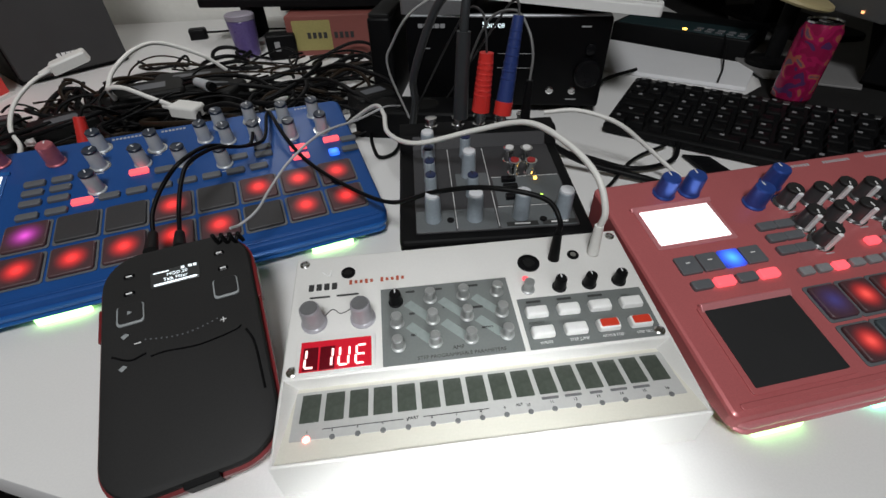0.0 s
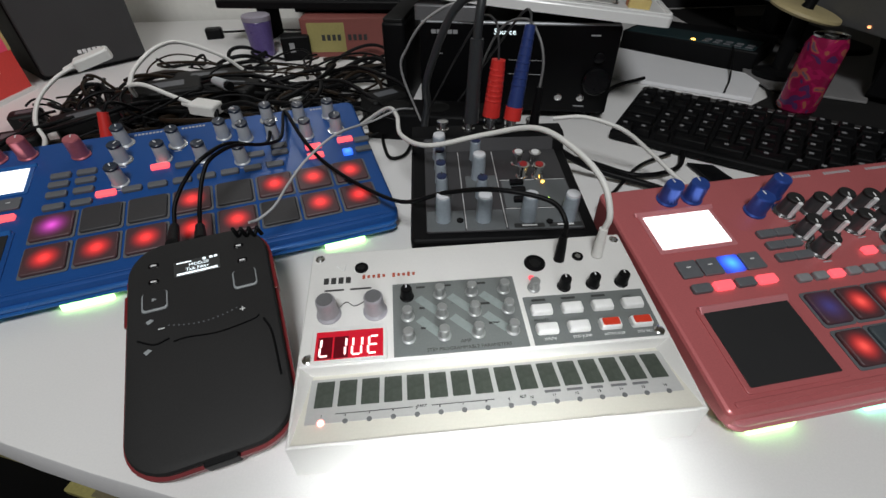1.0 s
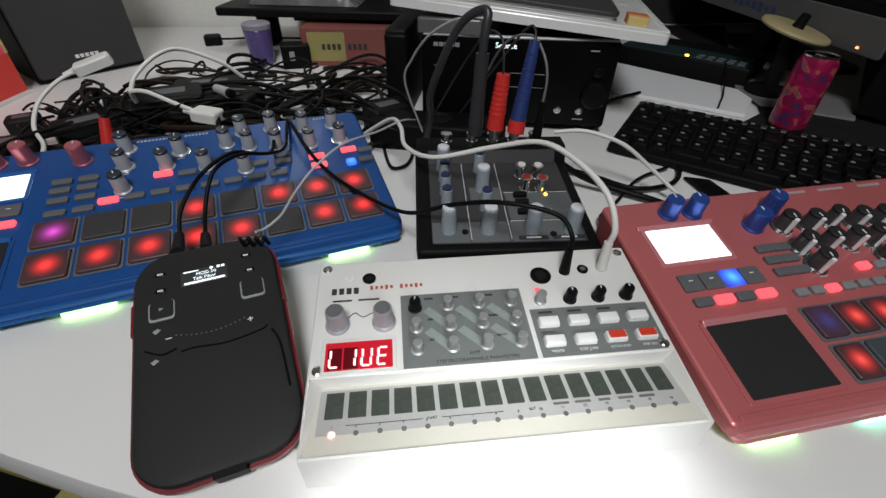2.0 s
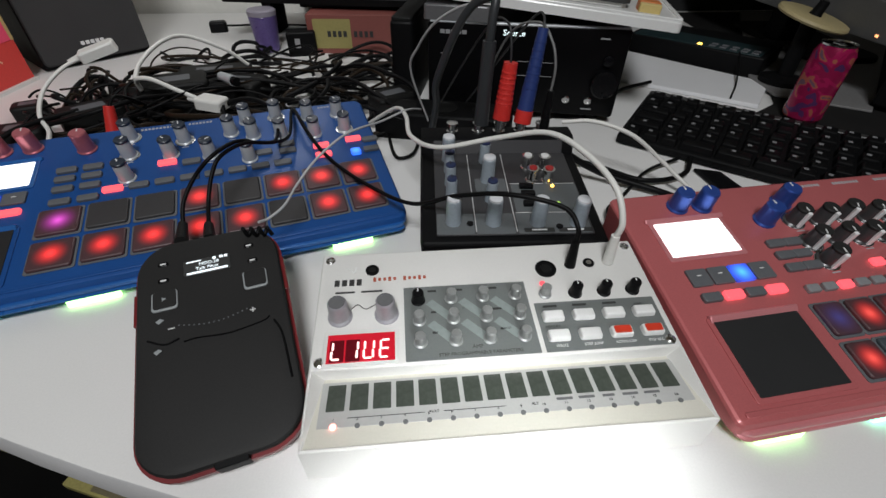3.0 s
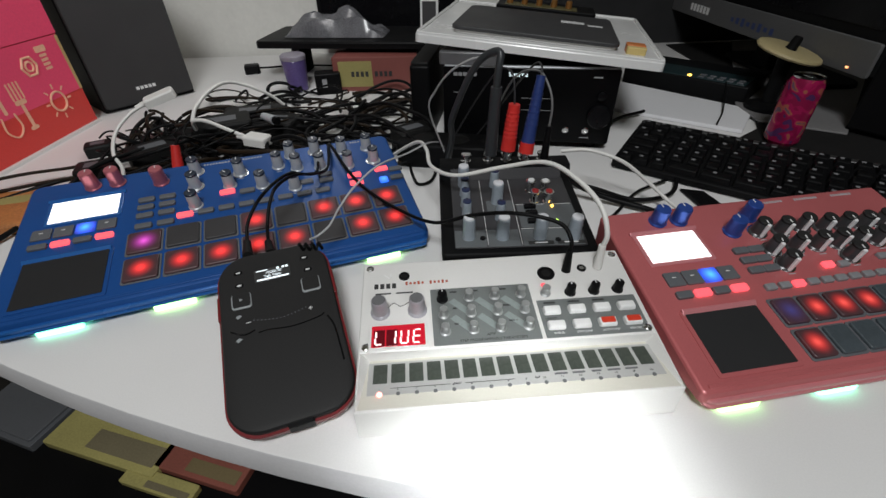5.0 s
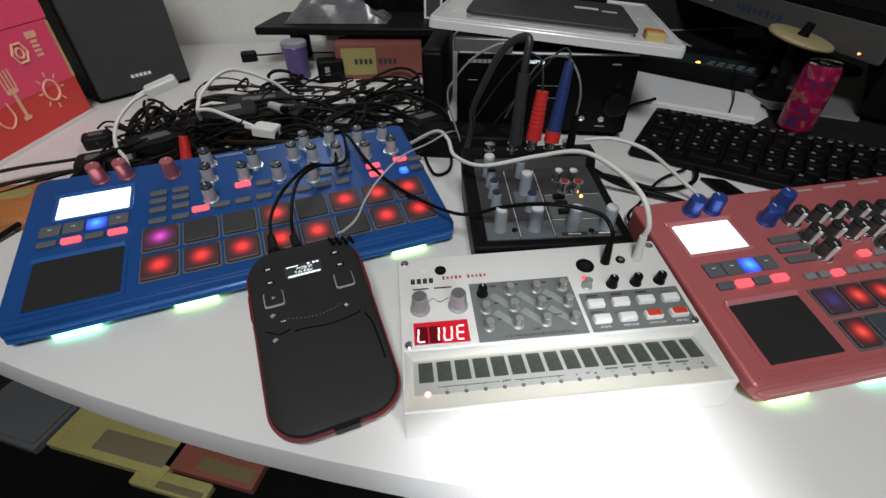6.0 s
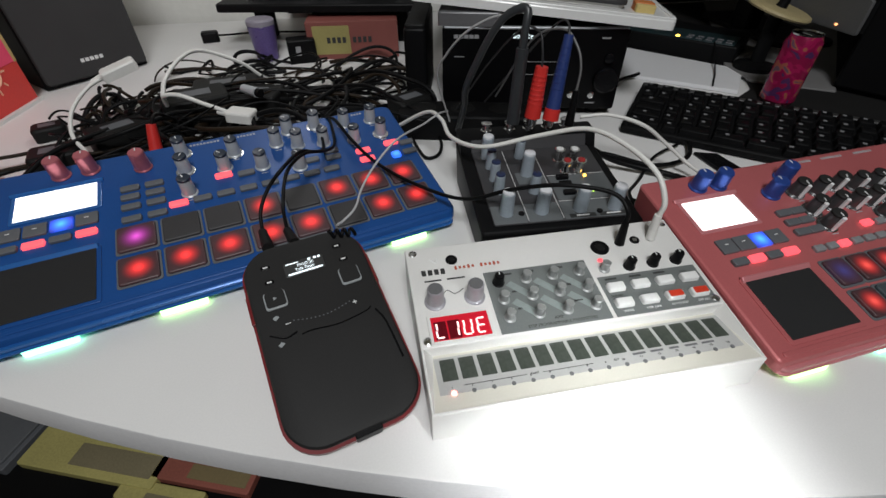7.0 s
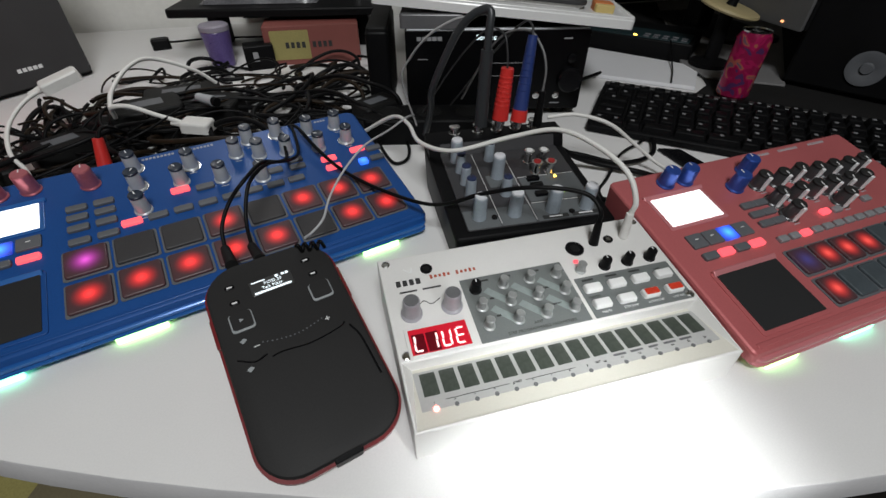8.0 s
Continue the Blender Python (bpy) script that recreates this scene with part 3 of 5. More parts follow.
    for text, u, v, size, ink in (("STEP PROGRAMMABLE PARAMETERS", 0.0868, 0.0425, 0.0027, INK), ("AMP", 0.0855, 0.0462, 0.0030, INK), ("PITCH", 0.0845, 0.0585, 0.0022, INK),
                                  ("SAMPLE", 0.0840, 0.0712, 0.0022, INK), ("WRITE", 0.1295, 0.0432, 0.0022, INK_WHITE), ("STEP JUMP", 0.1465, 0.0432, 0.0022, INK_WHITE),
                                  ("ACTIVE STEP", 0.1640, 0.0432, 0.0020, INK_WHITE), ("STEP REC", 0.1805, 0.0432, 0.0020, INK_WHITE), ("MEMORY", 0.1275, 0.0551, 0.0020, INK),
                                  ("FUNC", 0.1795, 0.0665, 0.0018, INK), ("PART", 0.0605, 0.0155, 0.0020, INK), ("ALT", 0.1090, 0.0155, 0.0020, INK)):
        link("caption", letters(text, size, "caption"), ink, box, on(u, v, 0.0003) if v > 0.02 else bed(u, v, 0.0004))
    for u, v, w in ((0.0640, 0.0835, 0.005), (0.0780, 0.0835, 0.007), (0.0985, 0.0835, 0.006), (0.0640, 0.0690, 0.003), (0.0990, 0.0690, 0.006), (0.0640, 0.0560, 0.003), (0.1020, 0.0560, 0.006)):
        bar("printed_mark", u, v, w, 0.0013, INK, lift=0.0003)
    for u in (0.1290, 0.1460, 0.1632):
        bar("printed_mark", u, 0.0683, 0.008, 0.0014, INK, lift=0.0003)
    # sixteen flat keys and their lamps
    bar("strip", 0.0968, 0.0235, 0.1810, 0.0250, mat("strip_print", (0.42, 0.42, 0.41), 0.4, vary=0.05), lift=0.0001, on_bed=True)
    pitch = 0.01105
    film = mesh_of(slab(0.0087, 0.0148, 0.0003, 0.0004, 0.0001), "flat_key", False)
    hole = mesh_of(lathe([(0.00125, 0), (0.00125, 0.0005), (0.0007, 0.0006)], 10), "lamp_window")
    for k in range(16):
        u = 0.0138 + pitch * k
        link("flat_key", film, KEYFILM, box, bed(u, 0.0268, 0.0003))
        link("caption", letters(str(k + 1), 0.0020, "caption"), INK, box, bed(u - 0.0002, 0.0148, 0.0004))
        if k == 0:
            part("lamp_window", lathe([(0.0016, 0), (0.0016, 0.0006), (0.0008, 0.0012)], 12), HOT_RED, box, "glowing red-white diode", m=bed(u, 0.0112, 0.0003))
        else:
            link("lamp_window", hole, GREY_DARK, box, bed(u, 0.0112, 0.0003))
    for u, w in ((0.124, 0.008), (0.135, 0.008), (0.146, 0.006), (0.157, 0.008), (0.168, 0.008)):
        bar("printed_mark", u, 0.0172, w, 0.0014, GREY_DARK, lift=0.0003, on_bed=True)
    bar("printed_rule", 0.038, 0.0155, 0.036, 0.0003, INK, lift=0.0003, on_bed=True)
    bar("printed_rule", 0.080, 0.0155, 0.030, 0.0003, INK, lift=0.0003, on_bed=True)
    return box


white_sequencer()

# ---- hand-held effector ----
RED_SHELL = mat("dark_red_shell", (0.16, 0.012, 0.015), 0.35, vary=0.1)
OLED = lit("oled_white", (0.85, 0.95, 1.0), 1.5)
RUBBED = mat("grey_edge_light", (0.30, 0.32, 0.33), 0.4)


def effector():
    m = pose(0, 0, 0, 0, 0, 16)
    low, rise = 0.0115, 0.28
    tilt = math.degrees(math.atan(rise))
    cs = math.cos(radians(tilt))
    box = thing("effect_pad", m, "black hand-held touch effector with red rim, propped at the rear", "touch effector")

    def on(u, v, w=0.0):
        return place(0, 0, low) @ pose(0, 0, 0, tilt) @ place(u, v / cs, w)

    cu, cv, w, d = -0.032, 0.079, 0.0765, 0.129 / cs
    bm = bmesh.new()
    rings = []
    for grow, z in ((-0.010, -0.0150), (-0.002, -0.0135), (0.0014, -0.0090), (0.0014, -0.0052)):
        rings.append([(x, y, z) for x, y in rounded(w + 2 * grow, d + 2 * grow, 0.021 + grow, 8)])
    loft(bm, rings)
    part("lower_shell", bm, RED_SHELL, box, "dark red lower shell", m=on(cu, cv))
    bm = bmesh.new()
    rings = []
    for grow, z in ((-0.0005, -0.0055), (-0.0002, -0.0022), (-0.0012, -0.0007), (-0.0035, 0.0)):
        rings.append([(x, y, z) for x, y in rounded(w + 2 * grow, d + 2 * grow, 0.021 + grow, 8)])
    loft(bm, rings)
    part("top_shell", bm, CHARCOAL, box, m=on(cu, cv))
    for k in range(15):
        s = k / 14
        part("dot", slab(0.0009, 0.0009, 0.0002, 0.0004, 0.0001), KEYGREY, box, m=on(-0.0490 + 0.0340 * s, 0.0875 - 0.0030 * math.sin(math.pi * s), 0.0002))
    part("groove", tube([(-0.0470, 0.0805, 0), (-0.0400, 0.0808, 0), (-0.0250, 0.0790, 0), (-0.0080, 0.0810, 0), (-0.0040, 0.0830, 0)], 0.0005, 6, 8), BLACK_GLOSS, box, m=on(0, 0, 0.0001))
    # rear prop that carries the raised end, and the nose at the front
    part("rear_foot", slab(0.040, 0.012, 0.027, 0.003, 0.001, cx=-0.032, cy=0.118), BLACK, box)
    part("front_foot", slab(0.050, 0.008, 0.0030, 0.002, 0.0005, cx=-0.030, cy=0.034), BLACK, box)
    part("strap_notch", slab(0.015, 0.006, 0.0085, 0.001, 0.0005), BLACK, box, m=on(-0.030, 0.0155, -0.0100))
    part("side_switch", slab(0.004, 0.020, 0.007, 0.001, 0.0005), RED_SHELL, box, m=on(-0.0700, 0.104, -0.0100))
    part("side_switch", slab(0.004, 0.024, 0.006, 0.001, 0.0005), RED_SHELL, box, m=on(0.0062, 0.108, -0.0100))
    # display with its two lines of text
    scr = part("display", slab(0.0250, 0.0105, 0.0004, 0.0008, 0.0002), mat("oled_glass", (0.045, 0.046, 0.046), 0.3), box, "small lit display", m=on(-0.033, 0.1215, 0.0001))
    link("display_text", letters("MOD.20", 0.0030, "display_text"), OLED, scr, place(0.0010, 0.0014, 0.0004))
    link("display_text", letters("Talk Filter", 0.0030, "display_text"), OLED, scr, place(0.0000, -0.0016, 0.0004))
    part("display_bar", slab(0.0220, 0.0013, 0.0002, 0.0005, 0.0001), OLED, scr, m=place(0, -0.0040, 0.0004))
    part("display_mark", slab(0.0080, 0.0008, 0.0002, 0.0003, 0.0001), OLED, scr, m=place(-0.0070, 0.0040, 0.0004))
    for x in (0.0040, 0.0078, 0.0103):
        part("display_mark", slab(0.0018, 0.0016, 0.0002, 0.0003, 0.0001), OLED, scr, m=place(x, 0.0040, 0.0004))
    # square keys, with light rims
    for u, v in ((-0.0555, 0.1040), (-0.0085, 0.1050)):
        rim = part("key_rim", slab(0.0130, 0.0125, 0.0009, 0.0020, 0.0003), RUBBED, box, m=on(u, v, 0.0))
        part("square_key", slab(0.0116, 0.0112, 0.0011, 0.0018, 0.0003), CHARCOAL, rim, m=place(0.0001, 0.0006, 0.0002))
    bm = bmesh.new()
    bm.faces.new([bm.verts.new(p) for p in ((-0.001, 0.0012, 0), (-0.001, -0.0012, 0), (0.0013, 0, 0))])
    part("play_mark", bm, RUBBED, box, m=on(-0.0555, 0.1045, 0.0016), smooth=False)
    for u, v in ((-0.0560, 0.1280), (-0.0560, 0.1170), (-0.0095, 0.1290), (-0.0085, 0.1180)):
        k = part("soft_key", slab(0.0056, 0.0030, 0.0005, 0.0012, 0.0002), BLACK_GLOSS, box, m=on(u, v, 0.0))
        part("key_mark", slab(0.0030, 0.0011, 0.0002, 0.0003, 0.0001), INK_WHITE, k, m=place(0, 0, 0.0005))
    for a, b in ((0.0030, 0.0006), (0.0006, 0.0030)):
        part("plus_mark", slab(a, b, 0.0002, 0.0002, 0.0001), INK_WHITE, box, m=on(-0.0120, 0.0860, 0.0003 + a * 0.01))
    part("minus_mark", slab(0.0032, 0.0006, 0.0002, 0.0002, 0.0001), INK_WHITE, box, m=on(-0.0525, 0.0865, 0.0004))
    for u, v in ((-0.0580, 0.0920), (-0.0590, 0.0750)):
        bm = bmesh.new()
        bm.faces.new([bm.verts.new((0.0021 * math.cos(a), 0.0017 * math.sin(a), 0)) for a in (0.2, 1.5, 3.0, 4.4)])
        part("pale_mark", bm, RUBBED, box, m=on(u, v, 0.0006), smooth=False)
    part("slider_slot", tube([(-0.0020, 0.0800, 0.0002), (0.0010, 0.0700, 0.0001), (0.0020, 0.0450, 0.0)], 0.0007, 6, 8), BLACK_GLOSS, box, m=on(0, 0, 0.0))
    part("slider_slot", tube([(-0.064, 0.0860, 0.0002), (-0.056, 0.0815, 0.0002), (-0.049, 0.0830, 0.0002)], 0.0006, 6, 8), BLACK_GLOSS, box, m=on(0, 0, 0.0))
    return box


effector()

# ---- little mixer ----
MIX_GREY = mat("mixer_grey_panel", (0.042, 0.041, 0.044), 0.45, vary=0.1, grain=800)
MIX_PALE = mat("mixer_pale_panel", (0.115, 0.125, 0.130), 0.45, vary=0.1, grain=800)
CAP_WHITE = mat("pale_knob_cap", (0.66, 0.67, 0.70), 0.35, vary=0.04)
CAP_BLUE = mat("dark_blue_knob_cap", (0.02, 0.03, 0.08), 0.4)
KNOB_GREY = mat("grey_knob_side", (0.34, 0.39, 0.44), 0.35, vary=0.12)
AMBER = lit("amber_diode", (1.0, 0.55, 0.08), 6.0)
GREEN = lit("green_diode", (0.55, 1.0, 0.10), 3.0)


def mixer():
    box = thing("mixer", pose(0.062, 0.135, 0, 0, 0, -3), "small black audio mixer with grey panel and plugged rear jacks", "audio mixer")
    low, rise = 0.0335, 0.10
    tilt = math.degrees(math.atan(rise))

    def on(u, v, w=0.0):
        return place(0, 0, low) @ pose(0, 0, 0, tilt) @ place(u, v, w)

    part("case", wedge(0.129, 0.132, 0.0, 0.0325, 0.0455, 0.004, 0.0020, -0.002, -0.002, draft=0.002), BLACK, box)
    bm = bmesh.new()
    side = [(0.103, 0.040), (0.109, 0.0545), (0.112, 0.0560), (0.128, 0.0565), (0.130, 0.055), (0.130, 0.030), (0.103, 0.030)]
    loft(bm, [[(x, y, z) for y, z in side] for x in (-0.001, 0.0005, 0.1250, 0.1265)])
    part("rear_block", bm, BLACK, box)
    part("rear_face", slab(0.108, 0.0135, 0.0004, 0.001, 0.0002), MIX_GREY, box, m=place(0.063, 0.1058, 0.0475) @ pose(0, 0, 0, 66))
    part("panel", slab(0.109, 0.099, 0.0012, 0.0015, 0.0004), MIX_GREY, box, m=on(0.0635, 0.0545, -0.0004))
    for u, v, w, d, mm in ((0.0225, 0.016, 0.026, 0.021, MIX_PALE), (0.0500, 0.016, 0.027, 0.021, MIX_PALE), (0.0910, 0.016, 0.051, 0.021, MIX_PALE),
                           (0.0920, 0.0445, 0.050, 0.032, MIX_PALE), (0.0520, 0.0600, 0.024, 0.016, MIX_PALE)):
        part("printed_field", slab(w, d, 0.0002, 0.001, 0.0001), mm, box, m=on(u, v, 0.0008))
    for u in (0.0365, 0.0645):
        part("printed_rule", slab(0.0005, 0.094, 0.0002, 0.0002, 0.0001), INK_WHITE, box, m=on(u, 0.0545, 0.0009))
    for v in (0.0270, 0.0610):
        part("printed_rule", slab(0.0500, 0.0005, 0.0002, 0.0002, 0.0001), INK_WHITE, box, m=on(0.0915, v, 0.0010))
    for u, w in ((0.0800, 0.021), (0.1050, 0.023)):
        plate = part("legend_plate", slab(w, 0.0042, 0.0002, 0.0004, 0.0001), INK, box, m=on(u, 0.0085, 0.0011))
        part("legend_mark", slab(w * 0.5, 0.0014, 0.0002, 0.0003, 0.0001), INK_WHITE, plate, m=place(0, 0, 0.0002))
    tall = mesh_of(lathe([(0.0056, 0), (0.0054, 0.004), (0.0050, 0.0200), (0.0044, 0.0208)], 18), "knob")
    slim = mesh_of(lathe([(0.0046, 0), (0.0044, 0.003), (0.0040, 0.0165), (0.0034, 0.0172)], 18), "knob")
    cap = mesh_of(lathe([(0.0047, 0.0), (0.0045, 0.0012), (0.0030, 0.0018)], 18), "knob_cap")
    cap_dark = mesh_of(lathe([(0.0038, 0.0), (0.0036, 0.0010), (0.0026, 0.0014)], 18), "knob_cap")
    line = mesh_of(slab(0.0008, 0.0036, 0.0003, 0.0003, 0.0001), "pointer", False)
    for u, v, white, turn in ((0.021, 0.018, 1, 20), (0.049, 0.017, 1, -10), (0.080, 0.016, 1, 30), (0.108, 0.015, 1, 40), (0.021, 0.045, 0, 0), (0.021, 0.062, 0, 10),
                              (0.021, 0.079, 0, -20), (0.021, 0.095, 1, 0), (0.050, 0.042, 0, 15), (0.050, 0.066, 1, 0), (0.050, 0.092, 0, 30)):
        k = link("knob", tall if white else slim, KNOB_GREY, box, on(u, v, 0.0008) @ pose(0, 0, 0, 0, 0, turn))
        c = link("knob_cap", cap if white else cap_dark, CAP_WHITE if white else CAP_BLUE, k, place(0, 0, 0.0206 if white else 0.0171))
        link("pointer", line, INK if white else INK_WHITE, c, place(0, 0.0018, 0.0014))
    for u, v, ring in ((0.084, 0.065, "r"), (0.096, 0.064, "r"), (0.083, 0.082, "w"), (0.096, 0.081, "w")):
        k = part("phono_socket", lathe([(0.0046, 0), (0.0046, 0.0012), (0.0036, 0.0016), (0.0034, 0.0100), (0.0046, 0.0105), (0.0046, 0.0120), (0.0030, 0.0122)], 16), STEEL, box, m=on(u, v, 0.0008))
        part("socket_ring", lathe([(0.0031, 0.0120), (0.0031, 0.0128), (0.0016, 0.0129)], 14), mat("socket_ring_" + ring, (0.45, 0.03, 0.03) if ring == "r" else (0.75, 0.75, 0.74), 0.4), k)
    for u, v in ((0.0785, 0.0565), (0.0785, 0.0475), (0.0785, 0.036)):
        part("push_switch", slab(0.0105, 0.0052, 0.0030, 0.0008, 0.0005), BLACK_GLOSS, box, m=on(u, v, 0.0008))
    for u, v in ((0.0325, 0.0155), (0.0945, 0.0115)):
        part("level_hole", lathe([(0.0024, 0), (0.0024, 0.0012), (0.0014, 0.0013)], 12), BLACK_GLOSS, box, m=on(u, v, 0.0008))
    part("diode", lathe([(0.0013, 0), (0.0013, 0.0010), (0.0006, 0.0017)], 10), AMBER, box, "glowing amber diode", m=on(0.0990, 0.0575, 0.0008))
    part("diode", lathe([(0.0011, 0), (0.0011, 0.0010), (0.0005, 0.0015)], 10), GREEN, box, "glowing green diode", m=on(0.0990, 0.0370, 0.0008))
    jack = mesh_of(lathe([(0.0052, 0), (0.0052, 0.0020), (0.0040, 0.0024), (0.0038, 0.0065), (0.0048, 0.0070), (0.0048, 0.0085), (0.0026, 0.0088)], 14), "jack")
    for u in (0.025, 0.047, 0.0645, 0.0825, 0.100):
        link("jack", jack, STEEL, box, place(u, 0.1195, 0.0562), "nickel jack socket")
    return box


mixer()


# ---- amplifier with the tray on it ----
PRINT_GREY = mat("dim_grey_print", (0.30, 0.30, 0.31), 0.5)
AMP_FRONT = mat("amp_front", (0.003, 0.003, 0.0035), 0.3, vary=0.2, spec=0.15)
DOT_TEXT = lit("amp_display_text", (0.80, 0.95, 1.0), 1.6)


def amplifier():
    a = Vector((0.085, 0.431, 0))
    box = thing("amplifier", pose(a.x, a.y, 0, 0, 0, -13), "black mini hi-fi receiver with lit display text", "hi-fi receiver")
    part("cabinet", slab(0.216, 0.230, 0.094, 0.003, 0.0015, cx=0.108, cy=0.117, z=0.010), BLACK, box)
    part("front_panel", slab(0.216, 0.0935, 0.0040, 0.003, 0.0010), AMP_FRONT, box, "gloss black front", m=place(0.108, 0.0015, 0.0570) @ pose(0, 0, 0, 90))
    part("top_trim", slab(0.212, 0.006, 0.0025, 0.001, 0.0008, cx=0.108, cy=0.001, z=0.1025), SILVER, box)
    for x in (0.02, 0.196):
        for y in (0.02, 0.21):
            part("foot", lathe([(0.009, 0), (0.010, 0.010)], 14), RUBBER, box, m=place(x, y, 0))

    def face(x, z, lift=0.0):
        return place(x, -0.0026 - lift, z) @ pose(0, 0, 0, 90)

    for k in range(5):
        part("printed_mark", slab(0.0050, 0.0042, 0.0002, 0.0003, 0.0001), PRINT_GREY, box, m=face(0.0160 + 0.0060 * k, 0.0945))
    link("display_text", letters("Source", 0.0085, "display_text"), DOT_TEXT, box, face(0.0940, 0.0955), "lit dot display text")
    for x, z, w, d in ((0.190, 0.094, 0.010, 0.0016), (0.120, 0.067, 0.040, 0.0006), (0.120, 0.052, 0.040, 0.0006), (0.020, 0.072, 0.012, 0.0010), (0.185, 0.018, 0.012, 0.0014)):
        part("printed_mark", slab(w, d, 0.0002, 0.0003, 0.0001), PRINT_GREY, box, m=face(x, z))
    part("standby_key", lathe([(0.0060, 0), (0.0058, 0.0030), (0.0040, 0.0038)], 18), BLACK_GLOSS, box, m=face(0.198, 0.072))
    for x in (0.160, 0.185):
        part("jack", lathe([(0.0042, 0), (0.0042, 0.0012), (0.0026, 0.0016), (0.0024, 0.0004)], 16), STEEL, box, m=face(x, 0.028))
    part("volume_dial", lathe([(0.0150, 0), (0.0148, 0.0080), (0.0130, 0.0100)], 28), BLACK_GLOSS, box, m=face(0.198, 0.048))
    return box


amplifier()
TRAY_WHITE = mat("white_tray", (0.78, 0.78, 0.77), 0.25, vary=0.03)
SLATE = mat("dark_slate_cover", (0.035, 0.035, 0.037), 0.55, vary=0.12)


def laptop_stack():
    # the tray slopes down to one side: it lies on the receiver and on a flat drive
    along = Vector((0.2824, -0.0855, -0.0250)).normalized()
    up = along.cross(Vector((0.29, 0.957, 0.0))).normalized()
    deep = up.cross(along)
    m = Matrix.Translation((0.0516, 0.4425, 0.1425)) @ Matrix((along, deep, up)).transposed().to_4x4() @ place(0, 0, -0.0125)
    t = thing("tray", m, "thin white tray lying aslant across the receiver", "tray")
    part("board", slab(0.296, 0.275, 0.0105, 0.006, 0.0020, cx=0.148, cy=0.1375), TRAY_WHITE, t)
    for cx, cy, w, d in ((0.148, 0.0030, 0.292, 0.0044), (0.148, 0.2715, 0.292, 0.0044), (0.0030, 0.1375, 0.0044, 0.262), (0.2930, 0.1375, 0.0044, 0.262)):
        part("rim", slab(w, d, 0.0024, 0.0015, 0.0008, cx=cx, cy=cy, z=0.0101), TRAY_WHITE, t)
    n = thing("notebook", m @ place(0.040, 0.022, 0.0106), "closed dark grey notebook on the white tray", "notebook")
    part("cover", slab(0.205, 0.165, 0.0045, 0.012, 0.0012, cx=0.1025, cy=0.0825, z=0.0045), SLATE, n)
    part("page_block", slab(0.199, 0.159, 0.0040, 0.010, 0.0003, cx=0.1025, cy=0.0825, z=0.0005), CREAM, n)
    part("sticker", slab(0.032, 0.014, 0.0002, 0.001, 0.0001, cx=0.150, cy=0.105, z=0.0090), INK_WHITE, n)
    part("sticker", slab(0.020, 0.007, 0.0002, 0.001, 0.0001, cx=0.180, cy=0.095, z=0.0090), INK_WHITE, n)
    s = thing("eraser", m @ place(0.264, 0.035, 0.0106), "small orange and white eraser on the white tray", "eraser")
    part("rubber", slab(0.022, 0.016, 0.009, 0.002, 0.001), mat("orange_sleeve", (0.55, 0.17, 0.04), 0.5), s)
    part("tip", slab(0.022, 0.008, 0.008, 0.002, 0.001, cy=-0.0115), mat("yellow_tip", (0.55, 0.42, 0.16), 0.5), s)
    k = thing("pocket_synthesizer", m @ place(0.150, 0.228, 0.0106), "little black synthesizer with brass knobs behind the notebook", "synthesizer")
    part("case", slab(0.150, 0.060, 0.012, 0.004, 0.0015), BLACK, k)
    part("panel", slab(0.110, 0.030, 0.0008, 0.001, 0.0003, cx=-0.008, cy=-0.012, z=0.0120), mat("olive_panel", (0.10, 0.085, 0.030), 0.45, vary=0.2), k)
    brass = mat("brass_knob", (0.36, 0.17, 0.05), 0.35, 0.6)
    stud = mesh_of(lathe([(0.0050, 0), (0.0046, 0.0090), (0.0038, 0.0100)], 14), "knob")
    for i in range(5):
        link("knob", stud, brass, k, place(-0.056 + 0.0225 * i, -0.010, 0.0126))
    d = thing("drive", pose(0.128, 0.470, 0.1051, 0, 0, -16), "flat grey drive between receiver and tray", "drive")
    part("case", slab(0.072, 0.100, 0.0150, 0.004, 0.0015), mat("grey_drive_case", (0.16, 0.16, 0.165), 0.4, 0.3), d)


laptop_stack()


# ---- loudspeakers ----
CLOTH = mat("speaker_cloth", (0.046, 0.045, 0.046), 0.8, vary=0.15, grain=1500, bump=0.3, spec=0.15)
def loudspeaker(m, label, cone):
    sp = thing("loudspeaker", m, label, "loudspeaker", "pair of loudspeakers")
    part("cabinet", slab(0.150, 0.200, 0.245, 0.004, 0.002, cx=0.075, cy=0.104, z=0.002), BLACK, sp)
    g = part("grille", slab(0.146, 0.238, 0.0060, 0.006, 0.0020), CLOTH if not cone else BLACK, sp, "dark cloth grille", m=place(0.075, 0.004, 0.1255) @ pose(0, 0, 0, 90))
    for k in range(0 if cone else 5):
        part("printed_mark", slab(0.0050, 0.0050, 0.0003, 0.0005, 0.0001), INK_WHITE, g, m=place(-0.016 + 0.0066 * k, -0.095, 0.0060))
    if cone:
        part("cone", lathe([(0.022, 0), (0.022, 0.003), (0.018, 0.0035), (0.008, 0.0010), (0.006, 0.004)], 30), KEYGREY, g, m=place(0.010, -0.085, 0.0058))
    for x in (0.02, 0.13):
        for y in (0.03, 0.18):
            part("foot", lathe([(0.006, 0), (0.006, 0.003)], 10), RUBBER, sp, m=place(x, y, 0))
    return sp


